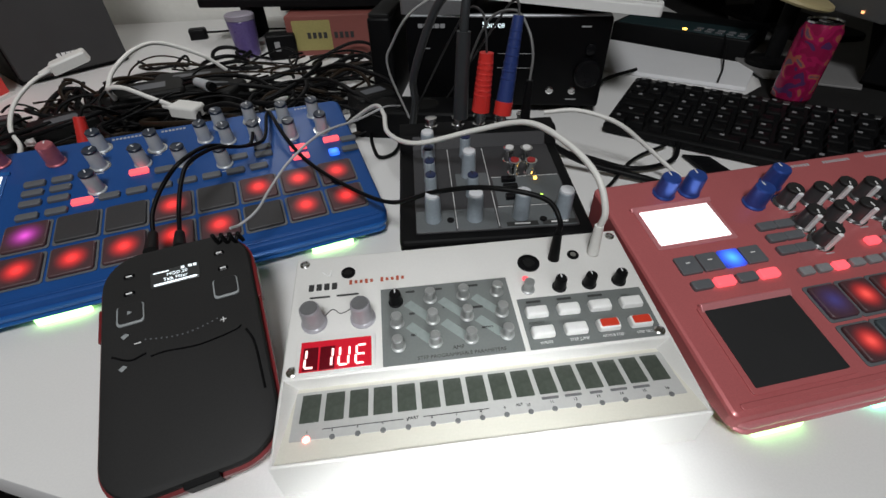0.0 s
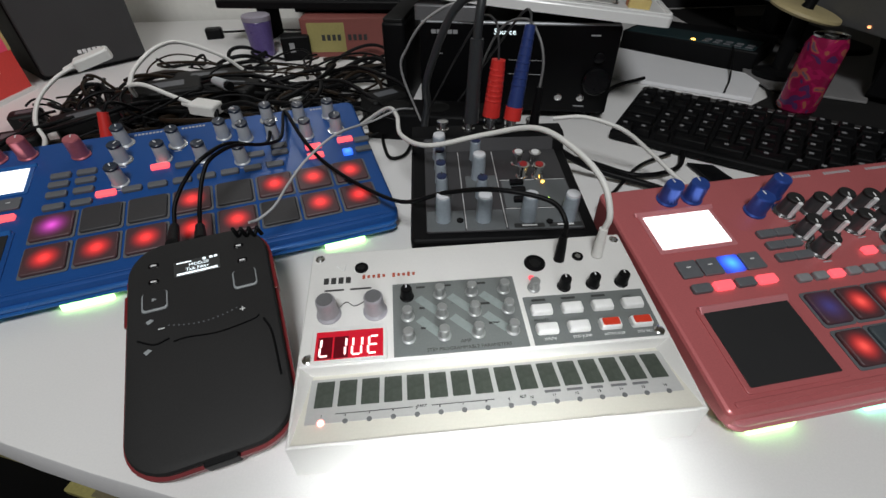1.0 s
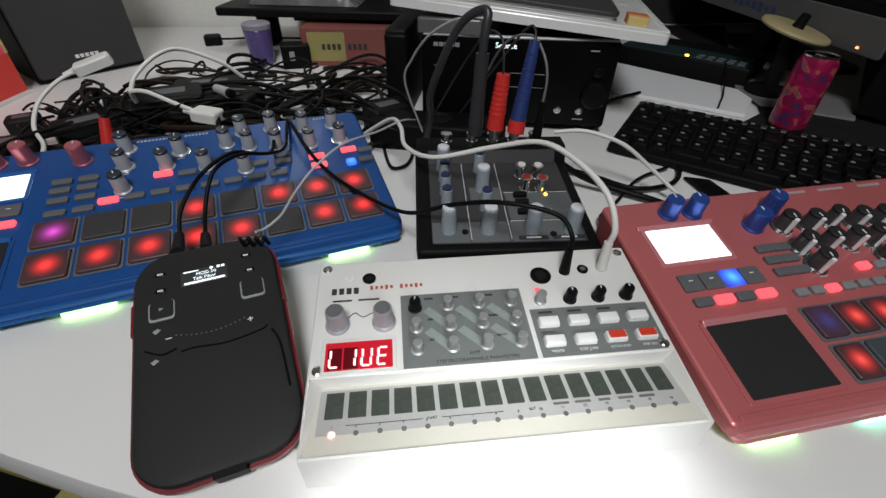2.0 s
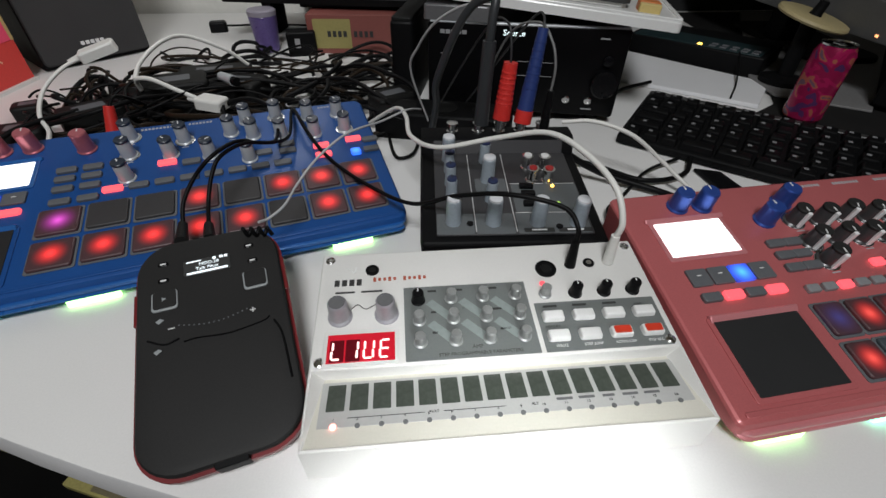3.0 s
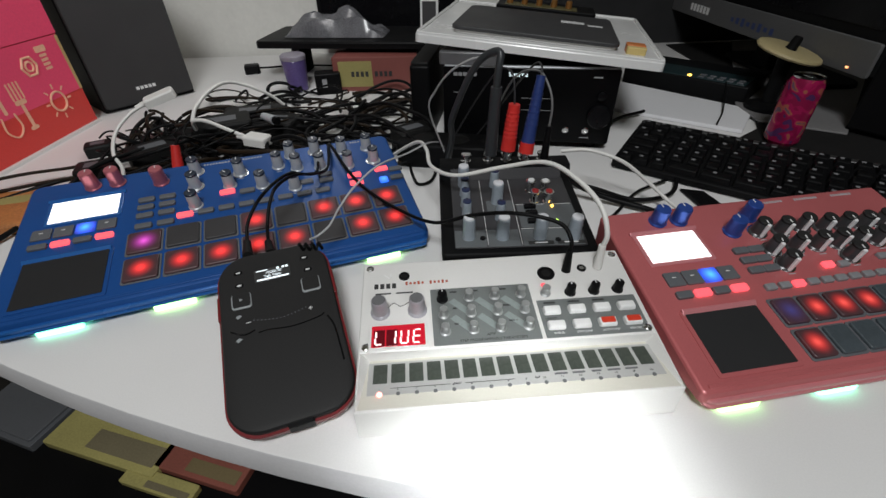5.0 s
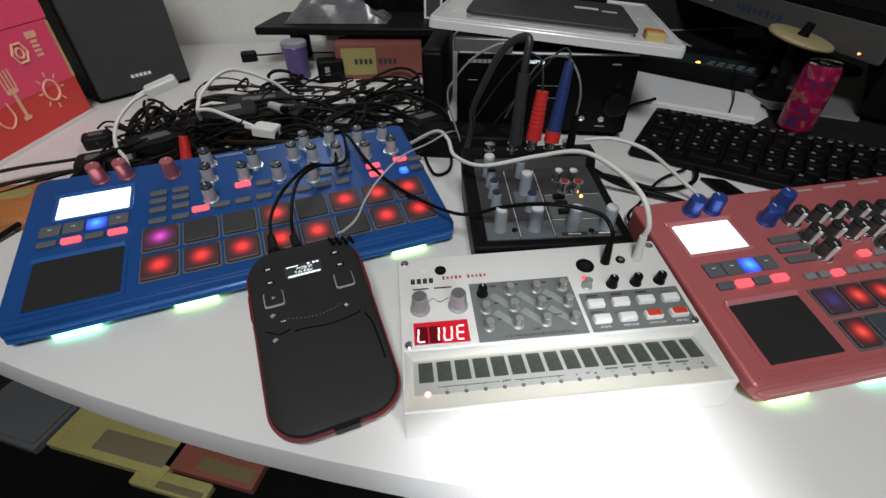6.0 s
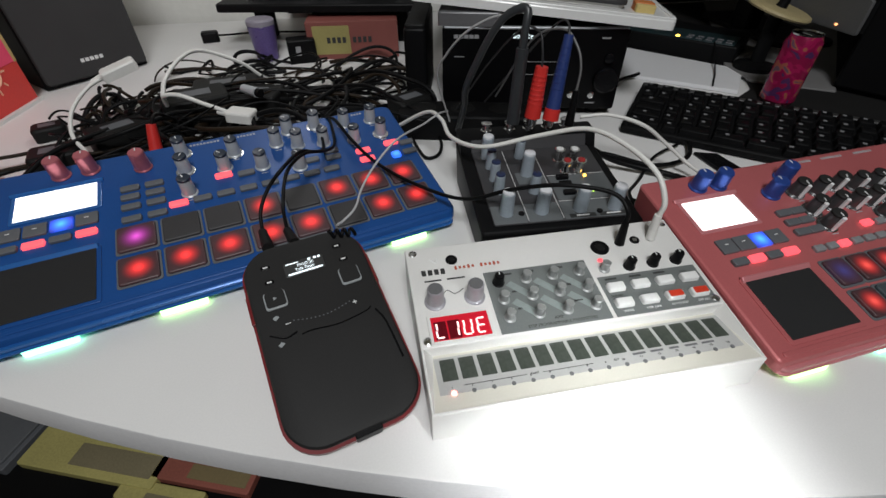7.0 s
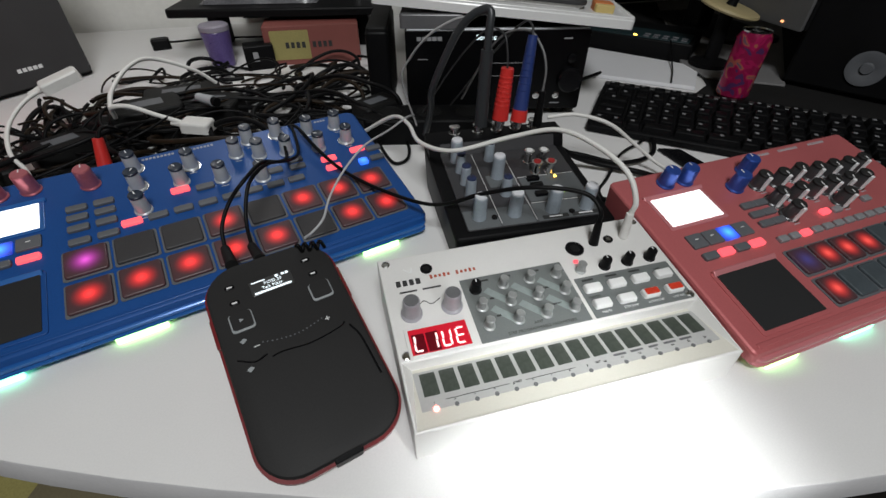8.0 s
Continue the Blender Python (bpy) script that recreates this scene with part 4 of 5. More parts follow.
loudspeaker(pose(-0.462, 0.612, 0, 0, 0, 46), "black loudspeaker with plain dark grille behind the cable heap", False)
loudspeaker(pose(0.640, 0.400, 0.003, 0, 0, -58), "black loudspeaker beside the keyboard", True)

# ---- red gift box ----
BOX_RED = mat("red_card", (0.72, 0.055, 0.045), 0.55, vary=0.08, stain=6)
BOX_PINK = mat("pink_card", (0.88, 0.075, 0.17), 0.55, vary=0.08, stain=6)
BOX_PRINT = mat("salmon_print", (0.88, 0.48, 0.32), 0.6)

OLIVE_GOLD = mat("dull_gold_edge", (0.50, 0.36, 0.14), 0.5)


def gift_box():
    b = thing("gift_box", pose(-0.484, 0.393, 0, 0, 0, -6), "red cardboard box printed with garden tools, sun and nut icons", "cardboard box")
    part("carton", slab(0.090, 0.196, 0.190, 0.0015, 0.0008, cx=-0.045, cy=0.098), BOX_RED, b)
    part("lid_flap", slab(0.196, 0.060, 0.0012, 0.002, 0.0004), BOX_PINK, b, m=place(0.0003, 0.098, 0.160) @ pose(0, 0, 0, 90, 0, 90))
    part("upper_field", slab(0.192, 0.076, 0.0004, 0.002, 0.0002), BOX_PINK, b, m=place(0.0002, 0.098, 0.0910) @ pose(0, 0, 0, 90, 0, 90))
    part("ribbon", slab(0.010, 0.050, 0.0010, 0.001, 0.0003), CREAM, b, m=place(0.0018, 0.060, 0.160) @ pose(0, 0, 0, 90, 0, 80))
    part("gold_edge", slab(0.005, 0.075, 0.0006, 0.001, 0.0002), OLIVE_GOLD, b, m=place(0.0004, 0.1930, 0.090) @ pose(0, 0, 0, 90, 0, 90))
    part("base_edge", slab(0.0060, 0.196, 0.0040, 0.0004, 0.0003, cx=0.0031, cy=0.098), CREAM, b)

    def on(y, z):
        return place(0.0008, y, z) @ pose(0, 0, 0, 90, 0, 90)

    ring = [(0.013 * math.cos(a * math.pi / 8), 0.013 * math.sin(a * math.pi / 8), 0) for a in range(17)]
    part("sun_print", tube(ring, 0.0016, 6, 3), BOX_PRINT, b, m=on(0.143, 0.049))
    for k in range(8):
        a = k * math.pi / 4
        part("sun_ray", slab(0.007, 0.0024, 0.0004, 0.0008, 0.0001), BOX_PRINT, b, m=on(0.143, 0.049) @ pose(0, 0, 0, 0, 0, 45 * k) @ place(0.0205, 0, 0))
    hexa = [(0.010 * math.cos(a * math.pi / 3), 0.010 * math.sin(a * math.pi / 3), 0) for a in range(7)]
    part("nut_print", tube([(x * 1.25, y * 1.25, 0) for x, y, z in hexa], 0.0019, 6, 1), BOX_PRINT, b, m=on(0.126, 0.101))
    part("nut_print", tube([(x * 0.45, y * 0.45, 0) for x, y, z in ring], 0.0015, 6, 3), BOX_PRINT, b, m=on(0.126, 0.101))
    for k in range(4):
        part("bolt_print", slab(0.012, 0.0034, 0.0004, 0.0006, 0.0001), BOX_PRINT, b, m=on(0.156, 0.092 + 0.0056 * k))
    part("bolt_print", slab(0.019, 0.008, 0.0004, 0.002, 0.0001), BOX_PRINT, b, m=on(0.156, 0.117))
    for k in range(4):
        part("fork_print", slab(0.0024, 0.022, 0.0004, 0.001, 0.0001), BOX_PRINT, b, m=on(0.078 + 0.0056 * k, 0.080))
    part("fork_print", slab(0.018, 0.006, 0.0004, 0.002, 0.0001), BOX_PRINT, b, m=on(0.086, 0.066))
    part("fork_print", slab(0.0050, 0.030, 0.0004, 0.002, 0.0001), BOX_PRINT, b, m=on(0.086, 0.048))
    part("fork_print", slab(0.013, 0.005, 0.0004, 0.002, 0.0001), BOX_PRINT, b, m=on(0.086, 0.032))
    part("spade_print", tube([(0.010, 0.014, 0), (0.012, -0.004, 0), (0, -0.014, 0), (-0.012, -0.004, 0), (-0.010, 0.014, 0)], 0.0012, 6, 5), BOX_PRINT, b, m=on(0.058, 0.043))
    part("spade_print", slab(0.0050, 0.030, 0.0004, 0.002, 0.0001), BOX_PRINT, b, m=on(0.058, 0.073))
    return b


gift_box()


# ---- computer keyboard ----
LEGEND = mat("worn_legend", (0.21, 0.21, 0.22), 0.5)


def keyboard():
    k = thing("keyboard", pose(0.358, 0.424, 0, 0, 0, -40), "black computer keyboard lying behind the red groovebox", "keyboard")
    part("body", wedge(0.440, 0.117, 0.002, 0.0100, 0.0220, 0.006, 0.0020, 0.0, -0.117), BLACK, k)
    for x in (0.03, 0.41):
        for y in (-0.104, -0.015):
            part("foot", lathe([(0.005, 0), (0.005, 0.003)], 8), RUBBER, k, m=place(x, y, 0))
    part("rear_strip", wedge(0.440, 0.014, 0.004, 0.0225, 0.0205, 0.004, 0.0012, 0.0, 0.0002), mat("grey_keyboard_strip", (0.045, 0.044, 0.044), 0.45, vary=0.15), k, "dark grey rear strip")
    cap = mesh_of(slab(0.0152, 0.0150, 0.0070, 0.0015, 0.0010, taper=0.0016, seg=2), "keycap")
    wide = mesh_of(slab(0.032, 0.0150, 0.0070, 0.0015, 0.0010, taper=0.0016, seg=2), "keycap")
    legend = mesh_of(slab(0.0040, 0.0032, 0.0002, 0.0004, 0.0001, seg=1), "legend", False)
    for row in range(6):
        y = -0.106 + 0.0180 * row + (0.003 if row == 5 else 0)
        x = 0.014
        col = 0
        while x < 0.428:
            big = (col == 0 and row in (1, 2, 3)) or (row == 0 and col in (3, 4, 5))
            c = link("keycap", wide if big else cap, BLACK, k, place(x + (0.0075 if big else 0), y, 0.0102 + 0.103 * (y + 0.117)) @ pose(0, 0, 0, 6.1))
            if (row * 7 + col * 3) % 5 < 4:
                link("legend", legend, LEGEND, c, place(-0.002, 0.002, 0.0071))
            x += 0.0340 if big else 0.0190
            col += 1
    return k


keyboard()

# ---- things beside and behind ----
PAPER = mat("white_paper", (0.78, 0.78, 0.80), 0.7, vary=0.03)


def flat_thing(name, corners, h, material, label, category, z=0.0):
    bm = bmesh.new()
    loft(bm, [[(x, y, zz) for x, y in corners] for zz in (z + 0.0004, z + h)])
    ob = link(name, mesh_of(bm, name, False), material)
    bv = ob.modifiers.new("soft", "BEVEL")
    bv.width, bv.segments = min(0.0012, h * 0.3), 2
    return tagged(ob, label, category)


flat_thing("paper_pad", [(0.356, 0.530), (0.504, 0.414), (0.572, 0.492), (0.408, 0.688)], 0.006, PAPER, "thick white paper pad behind the keyboard", "paper pad")
flat_thing("phone", [(0.3395, 0.225), (0.3650, 0.223), (0.3600, 0.260), (0.3370, 0.268)], 0.004, BLACK_GLOSS, "slim black phone lying beside the keyboard", "phone")



def can_print():
    """Bold blotches of magenta, red, salmon and violet."""
    m = mat("printed_can", (0.3, 0.02, 0.1), 0.25, 0.3, vary=0.1)
    nodes, links = m.node_tree.nodes, m.node_tree.links
    co, no, ramp = nodes.new("ShaderNodeTexCoord"), nodes.new("ShaderNodeTexNoise"), nodes.new("ShaderNodeValToRGB")
    no.inputs["Scale"].default_value, no.inputs["Detail"].default_value, no.inputs["Distortion"].default_value = 42.0, 1.5, 1.2
    links.new(co.outputs["Object"], no.inputs["Vector"])
    links.new(no.outputs["Fac"], ramp.inputs["Fac"])
    ramp.color_ramp.interpolation = "CONSTANT"
    stops = ((0.0, (0.10, 0.03, 0.12)), (0.40, (0.30, 0.012, 0.07)), (0.50, (0.42, 0.015, 0.10)), (0.57, (0.45, 0.12, 0.09)), (0.63, (0.18, 0.10, 0.14)))
    ramp.color_ramp.elements[0].position, ramp.color_ramp.elements[0].color = stops[0][0], (*stops[0][1], 1)
    ramp.color_ramp.elements[1].position, ramp.color_ramp.elements[1].color = stops[1][0], (*stops[1][1], 1)
    for pos, col in stops[2:]:
        ramp.color_ramp.elements.new(pos).color = (*col, 1)
    links.new(ramp.outputs["Color"], nodes["Principled BSDF"].inputs["Base Color"])
    return m


CAN_SKIN = can_print()


def drink_can():
    c = thing("drink_can", place(0.533, 0.378, 0.003), "magenta and red printed drink can beside the keyboard", "drink can")
    part("body", lathe([(0.017, 0), (0.0205, 0.005), (0.0205, 0.076), (0.0172, 0.0830), (0.0168, 0.0845)], 32), CAN_SKIN, c)
    part("rim", lathe([(0.0170, 0.0840), (0.0174, 0.0858), (0.0158, 0.0862), (0.0154, 0.0845)], 32), STEEL, c)
    part("lid", lathe([(0.0158, 0.0838), (0.0155, 0.0842)], 28), SATIN, c, "silver can top")
    part("pull_tab", slab(0.008, 0.016, 0.0010, 0.003, 0.0003, z=0.0843), STEEL, c)
    return c


drink_can()
WOOD = mat("pale_wood", (0.46, 0.38, 0.20), 0.55, vary=0.12)


def lid_disc():
    d = thing("disc_stand", place(0.590, 0.492, 0.0068), "pale wooden disc leaning on a dark stand", "disc")
    lean = place(0, 0, 0.082) @ Matrix.Rotation(radians(14), 4, Vector((0.656, 0.755, 0.0))) @ place(0, 0, -0.082)
    part("stem", lathe([(0.030, 0), (0.030, 0.006), (0.010, 0.010), (0.010, 0.080)], 20), BLACK, d)
    part("plate", lathe([(0.043, 0.0795), (0.045, 0.082), (0.044, 0.085), (0.041, 0.086)], 40), WOOD, d, m=lean)
    part("post", lathe([(0.008, 0.0855), (0.007, 0.089), (0.006, 0.102), (0.005, 0.103)], 16), BLACK, d, m=lean)
    return d


lid_disc()
MATGREY = mat("dark_desk_mat", (0.014, 0.0135, 0.0135), 0.7, vary=0.15, spec=0.2)
flat_thing("desk_mat", [(0.432, 0.362), (0.615, 0.160), (0.990, 0.280), (0.990, 0.950), (0.660, 0.950), (0.622, 0.582), (0.535, 0.426)], 0.003, MATGREY, "dark mat under the can and monitor", "desk mat")
flat_thing("grey_board", [(0.557, 0.515), (0.548, 0.445), (0.634, 0.385), (0.930, 0.680), (0.900, 0.940), (0.815, 0.940)], 0.0035, mat("grey_board", (0.20, 0.195, 0.195), 0.6, vary=0.12, spec=0.3), "grey board lying under the monitor", "board", 0.0032)

ORANGE_LAMP = lit("orange_power_lamp", (1.0, 0.40, 0.16), 2.2)


def monitor(m, label, w, with_lamp):
    mo = thing("monitor", m, label, "monitor")
    part("foot_plate", slab(0.250, 0.120, 0.008, 0.030, 0.003, cy=0.135), CHARCOAL, mo)
    part("neck", slab(0.050, 0.030, 0.130, 0.006, 0.002, cy=0.095), BLACK, mo)
    part("screen_shell", slab(w, 0.040, 0.330, 0.006, 0.003, cy=0.045, z=0.070), BLACK, mo)
    part("bezel", slab(w - 0.004, 0.042, 0.0040, 0.003, 0.001), mat("grey_bezel", (0.10, 0.10, 0.102), 0.5, vary=0.1), mo, "dark grey lower bezel", m=place(0, 0.0235, 0.088) @ pose(0, 0, 0, 90))
    part("screen", slab(w - 0.030, 0.280, 0.0010, 0.002, 0.0004), BLACK_GLOSS, mo, "switched-off screen", m=place(0, 0.0248, 0.262) @ pose(0, 0, 0, 90))
    for k in range(6):
        part("printed_mark", slab(0.0100, 0.0130, 0.0003, 0.0005, 0.0001), INK_WHITE, mo, m=place(-0.190 + 0.0135 * k, 0.0192, 0.0850) @ pose(0, 0, 0, 90))
    for k in range(8):
        part("printed_mark", slab(0.0090, 0.0070 + 0.0030 * (k % 3), 0.0003, 0.0005, 0.0001), mat("dull_blue_print", (0.03, 0.05, 0.16), 0.5), mo, m=place(-0.030 + 0.0170 * k, 0.0192, 0.0850) @ pose(0, 0, 0, 90))
    if with_lamp:
        part("power_lamp", slab(0.0045, 0.0028, 0.0010, 0.001, 0.0003), ORANGE_LAMP, mo, "glowing orange lamp", m=place(w * 0.44, 0.0190, 0.074) @ pose(0, 0, 0, 90))
    return mo


monitor(pose(0.630, 0.698, 0.0068, 0, 0, -93.6), "black monitor on a dark grey foot plate", 0.600, True)


def hub():
    h = thing("network_switch", pose(0.436, 0.668, 0, 0, 0, -48), "wide black network switch with small status lamps", "network switch")
    part("case", slab(0.205, 0.120, 0.030, 0.004, 0.002, cx=0.100, cy=0.062), BLACK, h)
    part("top_plate", slab(0.190, 0.060, 0.0012, 0.002, 0.0004, cx=0.100, cy=0.036, z=0.030), mat("dark_teal_plate", (0.012, 0.030, 0.034), 0.4, vary=0.25), h)
    part("lamp", lathe([(0.0034, 0), (0.0034, 0.001), (0.0015, 0.0018)], 10), AMBER, h, "glowing amber lamp", m=place(0.108, 0.012, 0.0312))
    for row in range(2):
        for k in range(5):
            part("key", slab(0.010, 0.006, 0.0016, 0.0008, 0.0004), KEYGREY, h, m=place(0.126 + 0.015 * k, 0.014 + 0.014 * row, 0.0312))
    return h


hub()

# ---- rear left: shelf board, jar, tea box ----
VIOLET = mat("violet_plastic", (0.12, 0.085, 0.25), 0.3, vary=0.2)
TEA = mat("salmon_carton", (0.22, 0.066, 0.055), 0.6, vary=0.1)
OLIVE = mat("olive_card", (0.32, 0.28, 0.10), 0.6, vary=0.15)


def jar():
    j = thing("jar", place(-0.166, 0.712), "violet plastic jar with a pale lid among the cables", "jar")
    part("body", lathe([(0.016, 0), (0.018, 0.003), (0.022, 0.053), (0.021, 0.055)], 24), VIOLET, j)
    part("lid", lathe([(0.0225, 0.0545), (0.0225, 0.061), (0.020, 0.063)], 24), mat("pale_lid", (0.28, 0.26, 0.31), 0.4), j)
    return j


jar()
tb = thing("tea_box", pose(-0.018, 0.716, 0, 0, 0, -4), "salmon and olive tea carton with printed bars", "carton")
part("carton", slab(0.150, 0.060, 0.058, 0.001, 0.0006), TEA, tb)
part("printed_field", slab(0.060, 0.044, 0.0003, 0.002, 0.0001), OLIVE, tb, m=place(-0.035, -0.0302, 0.030) @ pose(0, 0, 0, 90))
for k in range(9):
    if k != 4:
        part("printed_mark", slab(0.0055, 0.0090, 0.0003, 0.0005, 0.0001), INK, tb, m=place(-0.040 + 0.0085 * k, -0.0307, 0.030) @ pose(0, 0, 0, 90))
ad = thing("power_adapter", pose(-0.106, 0.690, 0, 0, 0, 8), "small black power adapter among the cables", "adapter")
part("case", slab(0.045, 0.030, 0.036, 0.003, 0.002), BLACK, ad)
part("printed_mark", slab(0.008, 0.014, 0.0003, 0.0005, 0.0001), PRINT_GREY, ad, m=place(-0.006, -0.0152, 0.020) @ pose(0, 0, 0, 90))

sh = thing("monitor_stand", pose(-0.055, 0.795, 0, 0, 0, -10), "black monitor riser shelf at the rear of the desk", "riser shelf")
part("board", slab(0.350, 0.150, 0.012, 0.012, 0.003, z=0.066), BLACK, sh)
for x in (-0.130, 0.130):
    part("leg", slab(0.020, 0.060, 0.066, 0.004, 0.001, cx=x, cy=0.030), BLACK, sh)
bag = thing("plastic_pouch", pose(-0.090, 0.790, 0.078, 0, 0, -10), "crumpled grey translucent pouch on the riser shelf", "pouch")
bm = bmesh.new()
bmesh.ops.create_grid(bm, x_segments=26, y_segments=14, size=0.5)
for v in bm.verts:
    edge = max(abs(v.co.x), abs(v.co.y)) * 2
    v.co = Vector((v.co.x * 0.190, v.co.y * 0.070, 0.001 + 0.045 * (1 - edge ** 3) * (0.72 + 0.8 * noise.noise(v.co * 4.0)) + 0.006 * noise.noise(v.co * 15.0) * (1 - edge)))
part("film", bm, mat("grey_film", (0.12, 0.12, 0.13), 0.22, vary=0.4, stain=30), bag)
mb = thing("monitor", pose(0.000, 0.955, 0.0, 0, 0, -3), "black screen standing behind the riser shelf", "monitor")
part("screen_shell", slab(0.300, 0.030, 0.330, 0.006, 0.003, z=0.02), BLACK, mb)
part("screen", slab(0.280, 0.290, 0.0010, 0.002, 0.0004), BLACK_GLOSS, mb, m=place(0, -0.0155, 0.19) @ pose(0, 0, 0, 90))
part("foot_plate", slab(0.200, 0.120, 0.020, 0.02, 0.003), BLACK, mb)

ob = thing("snack_packet", pose(-0.405, 0.290, 0, 0, 0, 12), "orange and brown paper packet beside the blue groovebox", "packet")
part("packet", slab(0.085, 0.085, 0.012, 0.006, 0.004), mat("orange_packet", (0.42, 0.16, 0.05), 0.5, vary=0.35, stain=40), ob)
part("printed_mark", slab(0.045, 0.018, 0.0003, 0.004, 0.0001), OLIVE, ob, m=place(0.004, 0.015, 0.0120))

pf = thing("photo_frame", pose(0.086, 0.778, 0.078, 0, 0, -14), "little dark picture in a white frame on the riser shelf", "picture frame")
part("frame", slab(0.034, 0.058, 0.0040, 0.001, 0.0006), TRAY_WHITE, pf, m=place(0, 0, 0.0290) @ pose(0, 0, 0, 82))
part("picture", slab(0.026, 0.049, 0.0006, 0.0006, 0.0002), SLATE, pf, m=place(0, -0.0038, 0.0285) @ pose(0, 0, 0, 82))
wp = thing("wall_plug", pose(-0.285, 0.842, 0, 0, 0, 12), "small black plug lying beside the wall", "plug")
part("body", slab(0.030, 0.020, 0.018, 0.005, 0.003), BLACK, wp)
part("tail", tube([(0.012, 0, 0.010), (0.030, 0.004, 0.008), (0.090, 0.016, 0.004), (0.180, -0.018, 0.004)], 0.0018, 8, 6), BLACK, wp)

pb = thing("power_strip_box", pose(0.070, 0.520, 0, 0, 0, -13), "tall black power box beside the receiver", "power box")
part("case", slab(0.028, 0.130, 0.098, 0.005, 0.003), BLACK, pb)
part("lid", slab(0.025, 0.126, 0.004, 0.004, 0.0015, z=0.0978), RUBBER, pb)

# added dark panels that keep the lit wall from showing at rear right
pt = thing("dark_backing", pose(0.640, 0.985, 0.0, 0, 0, 0), "dark grey backing sheet added to hide the bright wall", "partition")
part("panel", slab(0.700, 0.018, 0.480, 0.004, 0.002, z=0.001), mat("backing_sheet", (0.028, 0.028, 0.029), 0.9, vary=0.25, grain=900, bump=0.4, spec=0.1), pt)
part("panel", slab(0.018, 0.700, 0.480, 0.004, 0.002, cx=0.340, cy=-0.362, z=0.001), bpy.data.materials["backing_sheet"], pt)

ps = thing("power_strip", pose(0.098, 0.372, 0, 0, 0, -14), "black power strip lying in front of the receiver", "power strip")
part("case", slab(0.150, 0.046, 0.030, 0.006, 0.003), BLACK, ps)
for k in range(3):
    part("socket", lathe([(0.0150, 0.0), (0.0150, 0.0006), (0.0135, 0.0008), (0.0130, 0.0003)], 20), RUBBER, ps, m=place(-0.045 + 0.045 * k, 0, 0.030))

# ---- below the desk ----
OLIVE_DIM = mat("dull_olive_card", (0.42, 0.37, 0.13), 0.7, vary=0.2)
TEA_DIM = mat("dull_red_card", (0.28, 0.085, 0.06), 0.7, vary=0.2)
CARD = mat("brown_carton", (0.20, 0.15, 0.07), 0.7, vary=0.15)
PALE_TAPE = mat("pale_grey_tape", (0.20, 0.17, 0.10), 0.6, vary=0.2)
for name, x, y, z, w, d, h, turn, mm, label in (("storage_box", -0.402, 0.235, -0.34, 0.190, 0.080, 0.012, -20, OLIVE_DIM, "olive cardboard box under the desk"),
                                             ("storage_box", -0.262, 0.182, -0.34, 0.130, 0.050, 0.012, -20, TEA_DIM, "reddish carton under the desk"),
                                             ("storage_box", -0.315, 0.158, -0.34, 0.110, 0.024, 0.009, -20, OLIVE_DIM, "narrow olive carton under the desk"),
                                             ("storage_box", -0.565, 0.290, -0.34, 0.140, 0.090, 0.012, -22, KEYGREY, "grey case under the desk")):
    b = thing(name, pose(x, y, z, 0, 0, turn), label, "box", "boxes under the desk")
    part("carton", slab(w, d, h, 0.003, 0.001), mm, b)
    if mm == KEYGREY:
        part("lid", slab(w - 0.012, d - 0.012, 0.004, 0.004, 0.001, z=h), KEYGREY, b)
    else:
        part("tape", slab(w * 0.6, d * 0.35, 0.0006, 0.001, 0.0002, cx=w * 0.15, cy=-d * 0.2, z=h), PALE_TAPE if mm == OLIVE_DIM else CARD, b)
dr = thing("drawer_unit", pose(-0.26, 0.30, -0.74, 0, 0, -22), "dark drawer unit under the desk", "drawer unit")
part("cabinet", slab(0.70, 0.46, 0.40, 0.004, 0.002), BLACK, dr)
part("drawer_front", slab(0.66, 0.36, 0.012, 0.003, 0.001), CHARCOAL, dr, m=place(0, -0.232, 0.20) @ pose(0, 0, 0, 90))

# ---- cables and plugs ----
LEAD_WHITE = mat("white_cable", (0.74, 0.73, 0.70), 0.45, vary=0.05)
LEAD_BLACK = mat("black_cable", (0.005, 0.005, 0.0055), 0.45, vary=0.2, spec=0.12)
LEAD_SHEEN = mat("grey_black_sheath", (0.030, 0.033, 0.036), 0.38, vary=0.15, spec=0.5)
LEAD_BROWN = mat("dark_brown_cable", (0.020, 0.013, 0.008), 0.5, vary=0.2, spec=0.15)
LEAD_GREY = mat("grey_cable", (0.16, 0.16, 0.16), 0.45, vary=0.1)
LEAD_DARK = mat("dark_grey_lead", (0.03, 0.03, 0.032), 0.45, vary=0.1)
PLUG_RED = mat("red_plug_sleeve", (0.60, 0.03, 0.025), 0.4, vary=0.08)
PLUG_BLUE = mat("dark_blue_plug_sleeve", (0.02, 0.04, 0.16), 0.4, vary=0.15)


